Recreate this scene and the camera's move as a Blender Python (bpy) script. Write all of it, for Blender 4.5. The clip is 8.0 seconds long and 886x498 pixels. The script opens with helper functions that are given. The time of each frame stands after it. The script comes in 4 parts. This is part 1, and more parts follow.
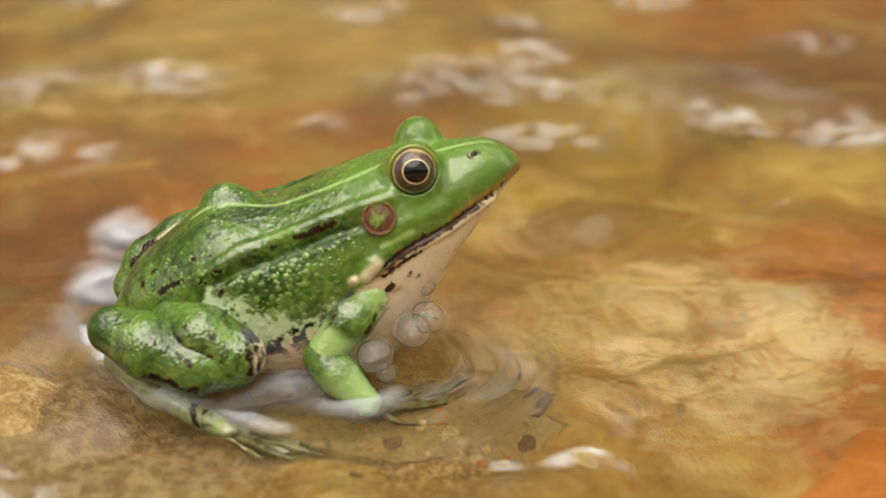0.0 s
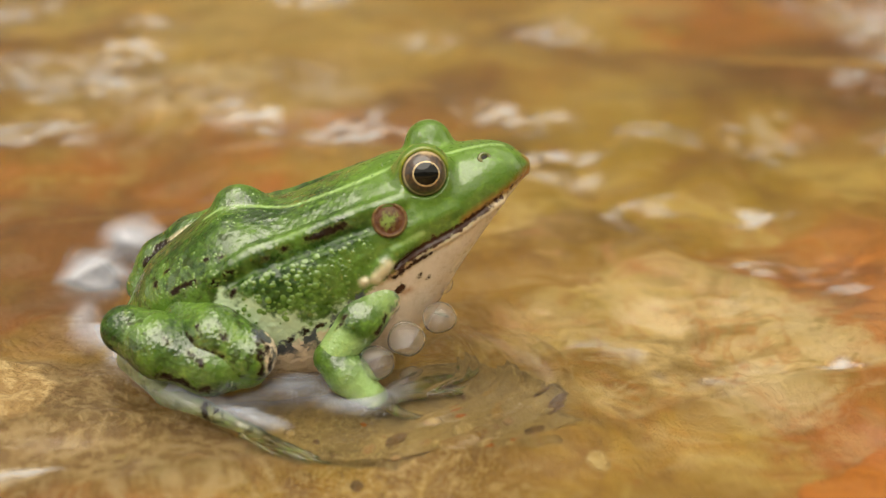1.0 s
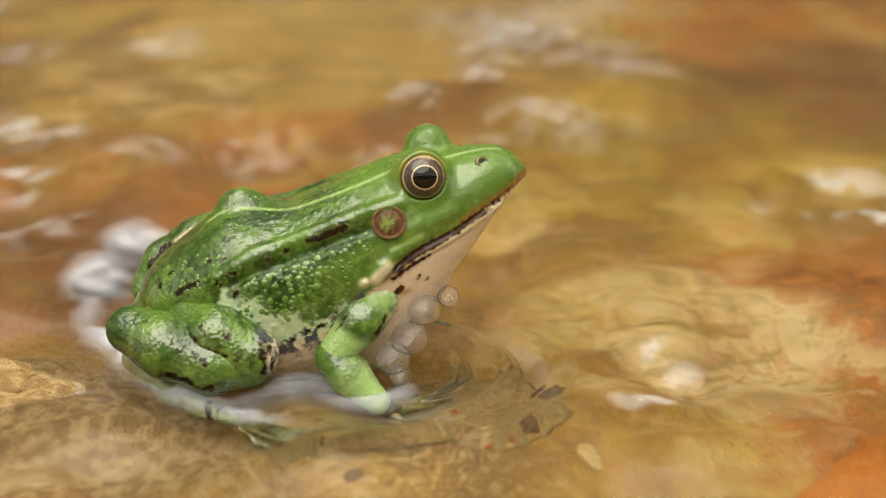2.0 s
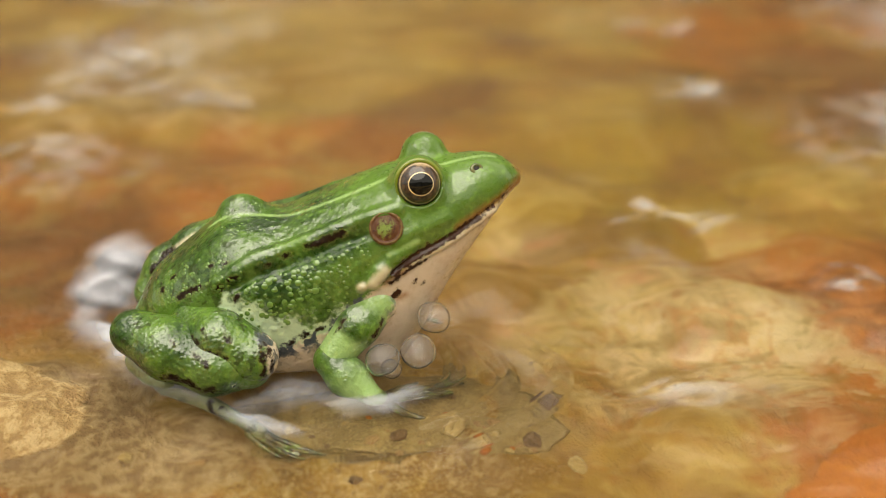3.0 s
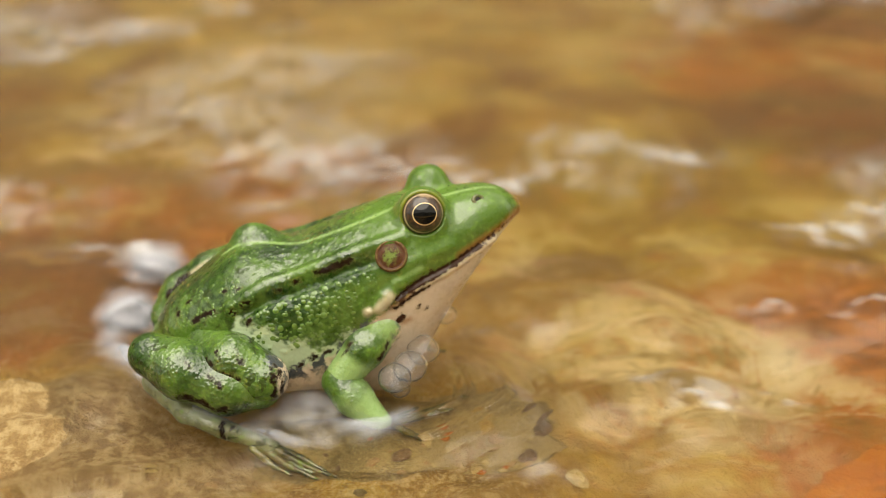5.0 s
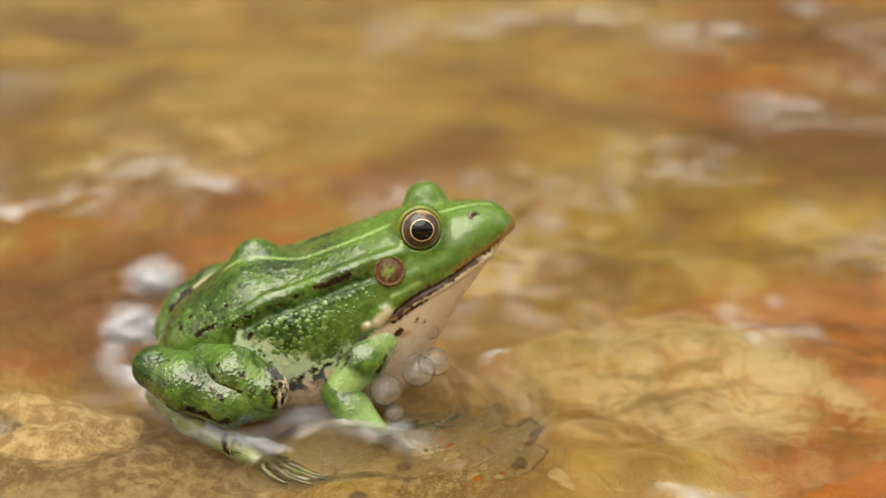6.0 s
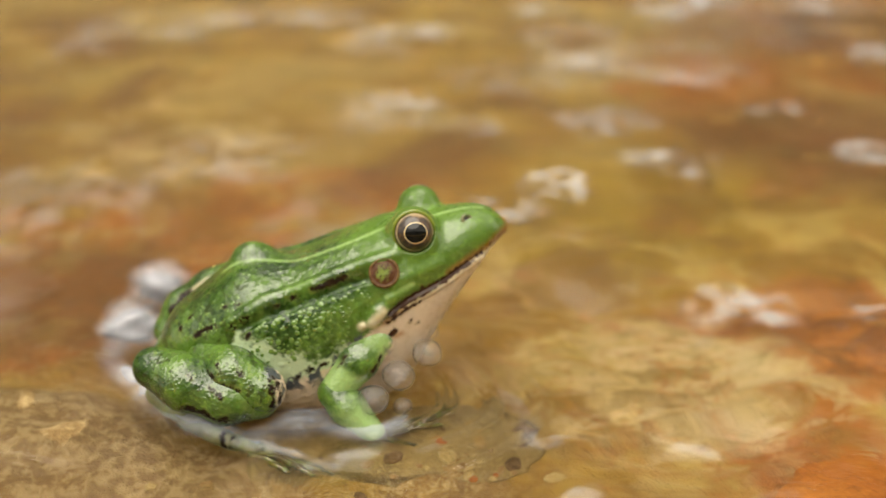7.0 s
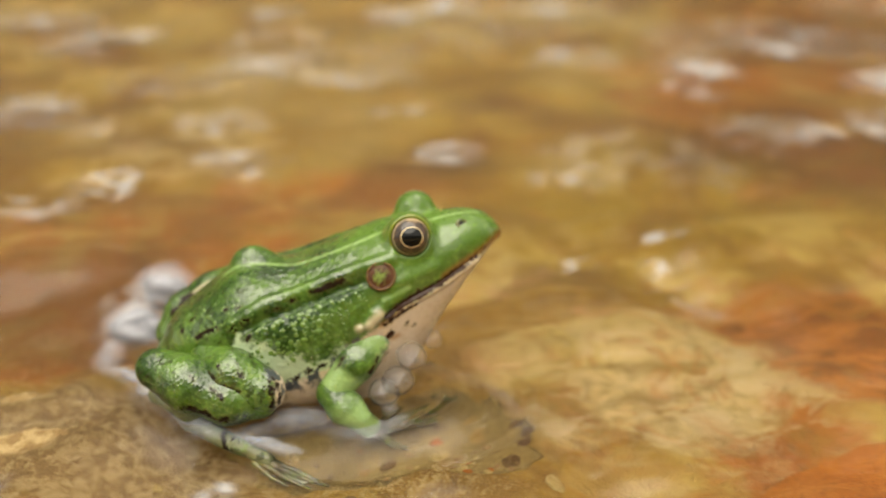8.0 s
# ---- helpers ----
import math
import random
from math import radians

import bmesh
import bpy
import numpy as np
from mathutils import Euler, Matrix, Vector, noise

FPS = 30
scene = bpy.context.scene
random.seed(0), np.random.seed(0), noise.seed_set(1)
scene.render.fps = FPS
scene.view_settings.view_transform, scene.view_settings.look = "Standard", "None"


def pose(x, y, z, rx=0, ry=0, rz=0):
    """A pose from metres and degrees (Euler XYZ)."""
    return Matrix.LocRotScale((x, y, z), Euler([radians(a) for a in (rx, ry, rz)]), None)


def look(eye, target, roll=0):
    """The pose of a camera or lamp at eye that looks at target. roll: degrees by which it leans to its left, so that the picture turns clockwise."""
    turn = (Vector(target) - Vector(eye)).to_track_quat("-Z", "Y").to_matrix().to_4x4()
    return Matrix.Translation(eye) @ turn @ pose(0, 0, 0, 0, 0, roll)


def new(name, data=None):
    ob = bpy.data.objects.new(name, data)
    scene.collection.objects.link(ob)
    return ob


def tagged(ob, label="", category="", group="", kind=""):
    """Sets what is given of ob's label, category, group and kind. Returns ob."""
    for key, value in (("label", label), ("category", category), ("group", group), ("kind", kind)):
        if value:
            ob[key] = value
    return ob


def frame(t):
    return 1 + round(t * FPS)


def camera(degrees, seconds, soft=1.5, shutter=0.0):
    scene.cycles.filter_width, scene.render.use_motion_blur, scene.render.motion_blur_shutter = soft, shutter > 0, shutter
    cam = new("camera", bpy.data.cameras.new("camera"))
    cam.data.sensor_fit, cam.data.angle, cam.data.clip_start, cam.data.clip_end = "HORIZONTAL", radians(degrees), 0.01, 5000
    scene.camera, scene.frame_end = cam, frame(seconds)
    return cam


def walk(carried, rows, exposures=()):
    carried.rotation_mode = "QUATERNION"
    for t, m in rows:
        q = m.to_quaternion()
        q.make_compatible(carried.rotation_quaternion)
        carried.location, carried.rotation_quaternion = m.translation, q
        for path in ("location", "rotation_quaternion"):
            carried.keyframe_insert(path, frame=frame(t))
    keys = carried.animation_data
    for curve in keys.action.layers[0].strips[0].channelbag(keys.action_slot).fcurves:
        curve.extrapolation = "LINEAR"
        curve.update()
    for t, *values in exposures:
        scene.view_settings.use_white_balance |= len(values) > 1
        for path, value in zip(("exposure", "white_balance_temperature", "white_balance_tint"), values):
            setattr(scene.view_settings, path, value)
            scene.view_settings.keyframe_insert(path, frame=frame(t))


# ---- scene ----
cam = camera(41.4, 8.0, soft=1.0, shutter=0.4)
cam.data.dof.use_dof = True
cam.data.dof.focus_distance = 0.1725
cam.data.dof.aperture_fstop = 12.5

# seconds, place in metres, pitch and yaw in degrees
PATH = [
    (0.0, 0.0, -0.15701, 0.08721, -24.716, -6.539),
    (0.5, 0.0, -0.15695, 0.08719, -24.697, -6.220),
    (1.0, 0.0, -0.15815, 0.08774, -24.633, -5.959),
    (1.5, 0.0, -0.15975, 0.08849, -24.623, -5.891),
    (3.0, 0.0, -0.16517, 0.09102, -24.327, -6.004),
    (3.5, 0.0, -0.16712, 0.09193, -24.209, -5.941),
    (4.0, 0.0, -0.16904, 0.09282, -23.860, -5.753),
    (4.5, 0.0, -0.17095, 0.09371, -23.476, -5.591),
    (6.0, 0.0, -0.17682, 0.09645, -22.356, -5.612),
    (6.5, 0.0, -0.17872, 0.09734, -22.262, -5.666),
    (7.0, 0.0, -0.18097, 0.09839, -22.312, -5.840),
    (7.5, 0.0, -0.18314, 0.09940, -22.249, -5.950),
    (8.0, 0.0, -0.18525, 0.10038, -22.184, -5.937),
]
walk(cam, [(t, pose(x, y, z, 90 + p, 0, w)) for t, x, y, z, p, w in PATH])

# ---- light: bright overcast daylight ----
SUN_ELEVATION, SUN_TURN = 75, 205
world = bpy.data.worlds.new("overcast_sky")
scene.world = world
world.use_nodes = True
wt = world.node_tree
sky = wt.nodes.new("ShaderNodeTexSky")
sky.sky_type = "NISHITA"
sky.sun_disc = False
sky.sun_elevation = radians(SUN_ELEVATION)
sky.sun_rotation = radians(SUN_TURN)
cloud = wt.nodes.new("ShaderNodeMixRGB")
cloud.inputs["Fac"].default_value = 0.75
cloud.inputs["Color2"].default_value = (11.0, 10.1, 7.7, 1)
wt.links.new(sky.outputs["Color"], cloud.inputs["Color1"])
wt.links.new(cloud.outputs["Color"], wt.nodes["Background"].inputs["Color"])
wt.nodes["Background"].inputs["Strength"].default_value = 0.098
sun = new("sun", bpy.data.lights.new("sun", "SUN"))
sun.data.energy = 3.6
sun.data.angle = radians(76)
sun.data.color = (1.0, 0.925, 0.785)
sun_way = Vector((math.sin(radians(SUN_TURN)) * math.cos(radians(SUN_ELEVATION)), math.cos(radians(SUN_TURN)) * math.cos(radians(SUN_ELEVATION)), math.sin(radians(SUN_ELEVATION))))
sun.matrix_world = look(sun_way * 3, (0, 0, 0))
scene.view_settings.exposure = 0.20


# ---- node helpers ----
def material(name):
    m = bpy.data.materials.new(name)
    m.use_nodes = True
    return m, m.node_tree, m.node_tree.nodes["Principled BSDF"]


def node(nt, kind, **inputs):
    n = nt.nodes.new(kind)
    for k, v in inputs.items():
        n.inputs[k].default_value = v
    return n


def link(nt, a, b):
    nt.links.new(a, b)


def noise_tex(nt, scale, detail=4.0, rough=0.55, distort=0.0, coord="Object", stretch=None):
    tc = nt.nodes.new("ShaderNodeTexCoord")
    n = node(nt, "ShaderNodeTexNoise", Scale=scale, Detail=detail, Roughness=rough, Distortion=distort)
    if stretch:
        mp = nt.nodes.new("ShaderNodeMapping")
        mp.inputs["Scale"].default_value = stretch
        link(nt, tc.outputs[coord], mp.inputs["Vector"])
        link(nt, mp.outputs["Vector"], n.inputs["Vector"])
    else:
        link(nt, tc.outputs[coord], n.inputs["Vector"])
    return n.outputs["Fac"]


def cells_tex(nt, scale, feature="SMOOTH_F1", coord="Object"):
    tc = nt.nodes.new("ShaderNodeTexCoord")
    n = nt.nodes.new("ShaderNodeTexVoronoi")
    n.feature = feature
    n.inputs["Scale"].default_value = scale
    link(nt, tc.outputs[coord], n.inputs["Vector"])
    return n.outputs["Distance"]


def calc(nt, op, a, b=0.0, c=0.0, clamp=False):
    n = nt.nodes.new("ShaderNodeMath")
    n.operation, n.use_clamp = op, clamp
    for i, v in enumerate((a, b, c)):
        if isinstance(v, (int, float)):
            n.inputs[i].default_value = v
        else:
            link(nt, v, n.inputs[i])
    return n.outputs[0]


def span(nt, value, lo, hi, a=0.0, b=1.0):
    n = nt.nodes.new("ShaderNodeMapRange")
    n.interpolation_type = "SMOOTHSTEP"
    for k, v in (("From Min", lo), ("From Max", hi), ("To Min", a), ("To Max", b)):
        n.inputs[k].default_value = v
    link(nt, value, n.inputs["Value"])
    return n.outputs["Result"]


def blend(nt, fac, a, b, how="MIX"):
    n = nt.nodes.new("ShaderNodeMixRGB")
    n.blend_type = how
    for v, s in ((fac, "Fac"), (a, "Color1"), (b, "Color2")):
        if isinstance(v, (int, float)):
            n.inputs[s].default_value = v
        elif isinstance(v, tuple):
            n.inputs[s].default_value = (*v, 1)
        else:
            link(nt, v, n.inputs[s])
    return n.outputs["Color"]


def field(nt, name):
    n = nt.nodes.new("ShaderNodeAttribute")
    n.attribute_name = name
    return n.outputs["Fac"]


def bump(nt, bsdf, height, distance, strength=1.0, before=None):
    n = node(nt, "ShaderNodeBump", Strength=strength, Distance=distance)
    link(nt, height, n.inputs["Height"])
    if before:
        link(nt, before, n.inputs["Normal"])
    link(nt, n.outputs["Normal"], bsdf.inputs["Normal"])
    return n.outputs["Normal"]


# ---- materials ----
def make_skin(name, green, dark_green, pale, wart_mm=0.22, grain=900):
    """Wet frog skin. The mesh carries signed fields in millimetres: dark spots, pale stripes, belly, brown lip."""
    m, nt, b = material(name)
    big = noise_tex(nt, 150, 3)
    fine = noise_tex(nt, 900, 4)
    tiny = noise_tex(nt, 3000, 3)
    wob = calc(nt, "MULTIPLY", calc(nt, "SUBTRACT", noise_tex(nt, 1300, 4, 0.65), 0.5), 2.3)
    col = blend(nt, calc(nt, "MULTIPLY", span(nt, big, 0.35, 0.68), span(nt, field(nt, "head"), 0.0, 1.0, 1.0, 0.3)), green, dark_green)
    col = blend(nt, span(nt, fine, 0.5, 0.75, 0, 0.5), col, (0.18, 0.33, 0.040))
    # dark green pigment; on flank and fold furrow it also holds painted shade
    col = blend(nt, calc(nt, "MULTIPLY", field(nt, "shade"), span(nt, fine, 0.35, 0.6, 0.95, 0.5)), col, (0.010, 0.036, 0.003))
    blot = noise_tex(nt, 520, 4, 0.6, 0.4)
    blotch = calc(nt, "MULTIPLY", field(nt, "mottle"), span(nt, blot, 0.555, 0.60))
    col = blend(nt, blotch, col, (0.020, 0.026, 0.005))
    col = blend(nt, calc(nt, "MULTIPLY", field(nt, "mottle"), span(nt, blot, 0.42, 0.34, 0, 0.45)), col, (0.20, 0.31, 0.03))
    light = calc(nt, "ADD", field(nt, "light"), calc(nt, "MULTIPLY", wob, 0.2))
    col = blend(nt, span(nt, light, 0.3, -0.4, 0, 0.75), col, (0.33, 0.49, 0.17))
    # lower flank: pale skin, with its wet sheen put into the colour
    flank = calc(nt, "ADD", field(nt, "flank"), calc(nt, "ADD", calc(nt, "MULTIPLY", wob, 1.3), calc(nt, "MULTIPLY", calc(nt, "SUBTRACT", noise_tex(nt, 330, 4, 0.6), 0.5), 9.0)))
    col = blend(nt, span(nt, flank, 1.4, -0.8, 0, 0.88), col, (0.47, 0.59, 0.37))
    belly = calc(nt, "ADD", field(nt, "belly"), calc(nt, "MULTIPLY", wob, 1.6))
    mott = noise_tex(nt, 420, 3, 0.6)
    pale_col = blend(nt, span(nt, mott, 0.42, 0.72, 0, 0.35), pale, (0.42, 0.29, 0.17))
    col = blend(nt, span(nt, belly, 0.6, -0.6), col, pale_col)
    edge = calc(nt, "MULTIPLY", span(nt, belly, -3.4, -0.8), span(nt, mott, 0.49, 0.56))
    edge = calc(nt, "MULTIPLY", edge, span(nt, belly, 1.8, 0.8))
    edge = calc(nt, "MULTIPLY", edge, span(nt, field(nt, "head"), 0.5, 0.2))
    col = blend(nt, edge, col, (0.055, 0.062, 0.07))
    brown = calc(nt, "ADD", field(nt, "brown"), calc(nt, "MULTIPLY", wob, 0.35))
    col = blend(nt, span(nt, brown, 0.9, -0.7, 0, 0.85), col, (0.30, 0.12, 0.025))
    cream = calc(nt, "ADD", field(nt, "cream"), calc(nt, "MULTIPLY", wob, 0.25))
    col = blend(nt, span(nt, cream, 0.5, -0.4, 0, 0.85), col, (0.58, 0.50, 0.33))
    dark = calc(nt, "ADD", field(nt, "dark"), calc(nt, "MULTIPLY", wob, 0.75))
    col = blend(nt, span(nt, dark, 0.40, 0.2, 0, 0.08), col, (0.42, 0.38, 0.10))
    col = blend(nt, span(nt, dark, 0.24, -0.20), col, blend(nt, field(nt, "head"), (0.016, 0.008, 0.004), (0.040, 0.016, 0.008)))
    link(nt, col, b.inputs["Base Color"])
    link(nt, span(nt, fine, 0.3, 0.7, 0.24, 0.45), b.inputs["Roughness"])
    wet = calc(nt, "MULTIPLY", span(nt, noise_tex(nt, 260, 4, 0.6, 0.6), 0.42, 0.58, 0.18, 1.0), span(nt, field(nt, "shade"), 0.2, 0.9, 1.0, 0.35))
    link(nt, calc(nt, "MULTIPLY", calc(nt, "MULTIPLY", calc(nt, "MULTIPLY", wet, span(nt, blotch, 0.0, 0.8, 1.0, 0.2)), span(nt, dark, 0.1, -0.1, 1.0, 0.3)), span(nt, field(nt, "head"), 0.2, 1.0, 1.0, 0.8)), b.inputs["Coat Weight"])
    link(nt, span(nt, dark, 0.1, -0.1, 0.25, 0.08), b.inputs["Specular IOR Level"])
    b.inputs["Coat Roughness"].default_value = 0.10
    b.inputs["Coat IOR"].default_value = 1.82
    b.inputs["Subsurface Weight"].default_value = 0.08
    b.inputs["Subsurface Radius"].default_value = (0.0010, 0.0008, 0.0003)
    b.inputs["Subsurface Scale"].default_value = 0.5
    wart = calc(nt, "MULTIPLY", span(nt, cells_tex(nt, grain), 0.55, 0.1), field(nt, "rough"))
    soft_part = span(nt, field(nt, "head"), 0.2, 1.0, 1.0, 0.35)
    h = calc(nt, "ADD", calc(nt, "MULTIPLY", wart, 0.6), calc(nt, "ADD", calc(nt, "MULTIPLY", noise_tex(nt, 800, 3), 1.1), calc(nt, "MULTIPLY", tiny, 0.08)))
    h = calc(nt, "MULTIPLY", calc(nt, "ADD", h, calc(nt, "MULTIPLY", noise_tex(nt, 360, 3, 0.6), 1.4)), soft_part)
    nrm = bump(nt, b, h, wart_mm / 1000, 1.0)
    link(nt, nrm, b.inputs["Coat Normal"])
    return m


SKIN = make_skin("green_frog_skin", (0.094, 0.178, 0.021), (0.015, 0.044, 0.005), (0.61, 0.50, 0.37))
WEB_SKIN = make_skin("grey_green_webbed_skin", (0.27, 0.29, 0.15), (0.15, 0.16, 0.07), (0.50, 0.42, 0.26), 0.2)
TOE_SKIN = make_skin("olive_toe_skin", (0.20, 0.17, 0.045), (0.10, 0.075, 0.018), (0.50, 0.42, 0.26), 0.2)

LIMB_SKIN = make_skin("smooth_green_limb_skin", (0.088, 0.168, 0.020), (0.015, 0.044, 0.005), (0.61, 0.50, 0.37), 0.16, 1700)


def make_eye():
    """Bronze iris: a thin gold ring round the pupil, a pale upper arc and a cream rim."""
    m, nt, b = material("bronze_iris")
    r = field(nt, "ring")
    streak = noise_tex(nt, 1700, 4, 0.65)
    col = blend(nt, span(nt, streak, 0.38, 0.66), (0.014, 0.007, 0.004), (0.085, 0.038, 0.014))
    col = blend(nt, span(nt, calc(nt, "ADD", field(nt, "up"), calc(nt, "MULTIPLY", streak, 0.5)), 0.96, 1.22, 0, 0.75), col, (0.52, 0.36, 0.18))
    col = blend(nt, span(nt, calc(nt, "ABSOLUTE", calc(nt, "SUBTRACT", r, 0.425)), 0.026, 0.011), col, (0.76, 0.58, 0.31))
    rim = calc(nt, "MULTIPLY", span(nt, calc(nt, "ABSOLUTE", calc(nt, "SUBTRACT", r, 0.80)), 0.055, 0.025), span(nt, streak, 0.30, 0.46, 0.3, 0.85))
    col = blend(nt, rim, col, (0.52, 0.40, 0.25))
    col = blend(nt, span(nt, r, 0.87, 0.93), col, (0.02, 0.015, 0.01))
    link(nt, col, b.inputs["Base Color"])
    b.inputs["Roughness"].default_value = 0.35
    b.inputs["Coat Weight"].default_value = 0.9
    b.inputs["Coat IOR"].default_value = 1.5
    b.inputs["Coat Roughness"].default_value = 0.015
    return m


def make_plain(name, a, c, scale, rough=0.4, coat=0.0, bump_mm=0.2):
    m, nt, b = material(name)
    n = noise_tex(nt, scale, 5, 0.6)
    link(nt, blend(nt, span(nt, n, 0.3, 0.7), a, c), b.inputs["Base Color"])
    b.inputs["Roughness"].default_value = rough
    b.inputs["Coat Weight"].default_value = coat
    b.inputs["Coat Roughness"].default_value = 0.06
    bump(nt, b, n, bump_mm / 1000, 0.6)
    return m


IRIS = make_eye()
EYELID = make_plain("olive_eyelid_skin", (0.20, 0.23, 0.015), (0.10, 0.16, 0.010), 700, 0.3, 0.7, 0.08)
WART = make_plain("pearly_wart_skin", (0.060, 0.125, 0.008), (0.125, 0.23, 0.035), 420, 0.3, 1.0, 0.05)
PUPIL = make_plain("black_pupil", (0.002, 0.002, 0.002), (0.003, 0.003, 0.002), 400, 0.05, 0.0, 0.0)
NOSTRIL_RIM = make_plain("nostril_rim", (0.13, 0.11, 0.03), (0.07, 0.11, 0.015), 1500, 0.3, 0.8, 0.05)
NOSTRIL_HOLE = make_plain("nostril_hole", (0.008, 0.006, 0.005), (0.02, 0.013, 0.008), 1500, 0.7, 0.0, 0.05)


def make_tympanum():
    m, nt, b = material("tympanum_skin")
    r = field(nt, "ring")
    n = noise_tex(nt, 1300, 4, 0.6)
    rr = calc(nt, "ADD", r, calc(nt, "MULTIPLY", calc(nt, "SUBTRACT", n, 0.5), 1.3))
    col = blend(nt, span(nt, rr, 0.18, 0.62), (0.15, 0.20, 0.035), (0.085, 0.030, 0.008))
    col = blend(nt, span(nt, noise_tex(nt, 2600, 3), 0.5, 0.7, 0, 0.7), col, (0.035, 0.012, 0.006))
    col = blend(nt, calc(nt, "MULTIPLY", span(nt, calc(nt, "ABSOLUTE", calc(nt, "SUBTRACT", r, 0.92)), 0.09, 0.03), span(nt, n, 0.40, 0.60, 0.1, 0.5)), col, (0.24, 0.19, 0.05))
    link(nt, col, b.inputs["Base Color"])
    b.inputs["Roughness"].default_value = 0.4
    b.inputs["Specular IOR Level"].default_value = 0.25
    b.inputs["Coat Weight"].default_value = 0.08
    b.inputs["Coat Roughness"].default_value = 0.1
    bump(nt, b, n, 0.00025, 0.8)
    return m


TYMPANUM = make_tympanum()


def make_bed():
    """Iron-stained stream bed: ochre silt, orange crust, olive algae, pale and dark patches."""
    m, nt, b = material("iron_stained_stream_bed")
    broad = noise_tex(nt, 16, 4, 0.55, 0.6, stretch=(0.9, 1.0, 1))
    mid = noise_tex(nt, 62, 5, 0.6, 0.35, stretch=(1.0, 0.85, 1))
    other = noise_tex(nt, 45, 4, 0.6, 0.4, stretch=(0.95, 0.75, 1.4))
    fine = noise_tex(nt, 420, 6, 0.65)
    grit = noise_tex(nt, 1900, 3, 0.6)
    col = blend(nt, span(nt, broad, 0.40, 0.60), (0.36, 0.190, 0.018), (0.47, 0.285, 0.040))
    rust = calc(nt, "ADD", field(nt, "rust"), calc(nt, "MULTIPLY", calc(nt, "SUBTRACT", mid, 0.5), 1.8))
    col = blend(nt, span(nt, rust, 0.30, 0.85, 0, 0.9), col, (0.46, 0.155, 0.010))
    algae = calc(nt, "ADD", field(nt, "algae"), calc(nt, "MULTIPLY", calc(nt, "SUBTRACT", mid, 0.5), 1.4))
    col = blend(nt, span(nt, algae, 0.30, 0.85, 0, 0.9), col, (0.40, 0.245, 0.016))
    pale = calc(nt, "ADD", field(nt, "pale"), calc(nt, "MULTIPLY", calc(nt, "SUBTRACT", mid, 0.5), 2.2))
    col = blend(nt, span(nt, pale, 0.30, 0.75, 0, 0.9), col, (0.74, 0.54, 0.22))
    deep = field(nt, "deep")
    near_by = span(nt, deep, 0.0, 1.0, 1.0, 0.35)
    col = blend(nt, calc(nt, "MULTIPLY", near_by, span(nt, other, 0.50, 0.63, 0, 0.85)), col, (0.60, 0.41, 0.095))
    col = blend(nt, calc(nt, "MULTIPLY", near_by, span(nt, other, 0.485, 0.37, 0, 0.6)), col, (0.20, 0.085, 0.010))
    col = blend(nt, calc(nt, "MULTIPLY", near_by, span(nt, mid, 0.54, 0.68, 0, 0.5)), col, (0.46, 0.135, 0.018))
    drift = noise_tex(nt, 15, 3, 0.5, 0.8, stretch=(0.8, 0.6, 1))
    col = blend(nt, calc(nt, "MULTIPLY", deep, span(nt, drift, 0.50, 0.66, 0, 0.7)), col, (0.55, 0.37, 0.10))
    col = blend(nt, calc(nt, "MULTIPLY", deep, span(nt, drift, 0.48, 0.34, 0, 0.75)), col, (0.22, 0.085, 0.010))
    crust = field(nt, "crust")
    col = blend(nt, calc(nt, "MULTIPLY", crust, span(nt, fine, 0.50, 0.61, 0, 0.65)), col, (0.60, 0.43, 0.185))
    col = blend(nt, calc(nt, "MULTIPLY", crust, span(nt, fine, 0.47, 0.37, 0, 0.6)), col, (0.22, 0.12, 0.038))
    col = blend(nt, calc(nt, "MULTIPLY", crust, span(nt, grit, 0.53, 0.62, 0, 0.45)), col, (0.66, 0.48, 0.22))
    col = blend(nt, calc(nt, "MULTIPLY", crust, span(nt, grit, 0.46, 0.36, 0, 0.4)), col, (0.15, 0.078, 0.026))
    fleck = noise_tex(nt, 85, 5, 0.6, 0.3, stretch=(0.8, 1.0, 1))
    vein = noise_tex(nt, 45, 5, 0.62, 0.5)
    col = blend(nt, calc(nt, "MULTIPLY", field(nt, "fleck"), span(nt, fleck, 0.48, 0.64, 0, 0.62)), col, (0.76, 0.60, 0.30))
    col = blend(nt, calc(nt, "MULTIPLY", field(nt, "fleck"), span(nt, fleck, 0.48, 0.34, 0, 0.75)), col, (0.30, 0.185, 0.030))
    col = blend(nt, calc(nt, "MULTIPLY", field(nt, "fleck"), span(nt, calc(nt, "ABSOLUTE", calc(nt, "SUBTRACT", vein, 0.5)), 0.030, 0.004, 0, 0.4)), col, (0.52, 0.17, 0.010))
    chip = noise_tex(nt, 210, 4, 0.6, 0.4, stretch=(0.7, 1.0, 1))
    col = blend(nt, calc(nt, "MULTIPLY", field(nt, "fleck"), span(nt, chip, 0.52, 0.62, 0, 0.55)), col, (0.74, 0.58, 0.30))
    col = blend(nt, calc(nt, "MULTIPLY", field(nt, "fleck"), span(nt, chip, 0.47, 0.37, 0, 0.55)), col, (0.33, 0.20, 0.030))
    ore = calc(nt, "ADD", field(nt, "ore"), calc(nt, "ADD", calc(nt, "MULTIPLY", calc(nt, "SUBTRACT", mid, 0.5), 1.6), calc(nt, "MULTIPLY", calc(nt, "SUBTRACT", chip, 0.5), 1.2)))
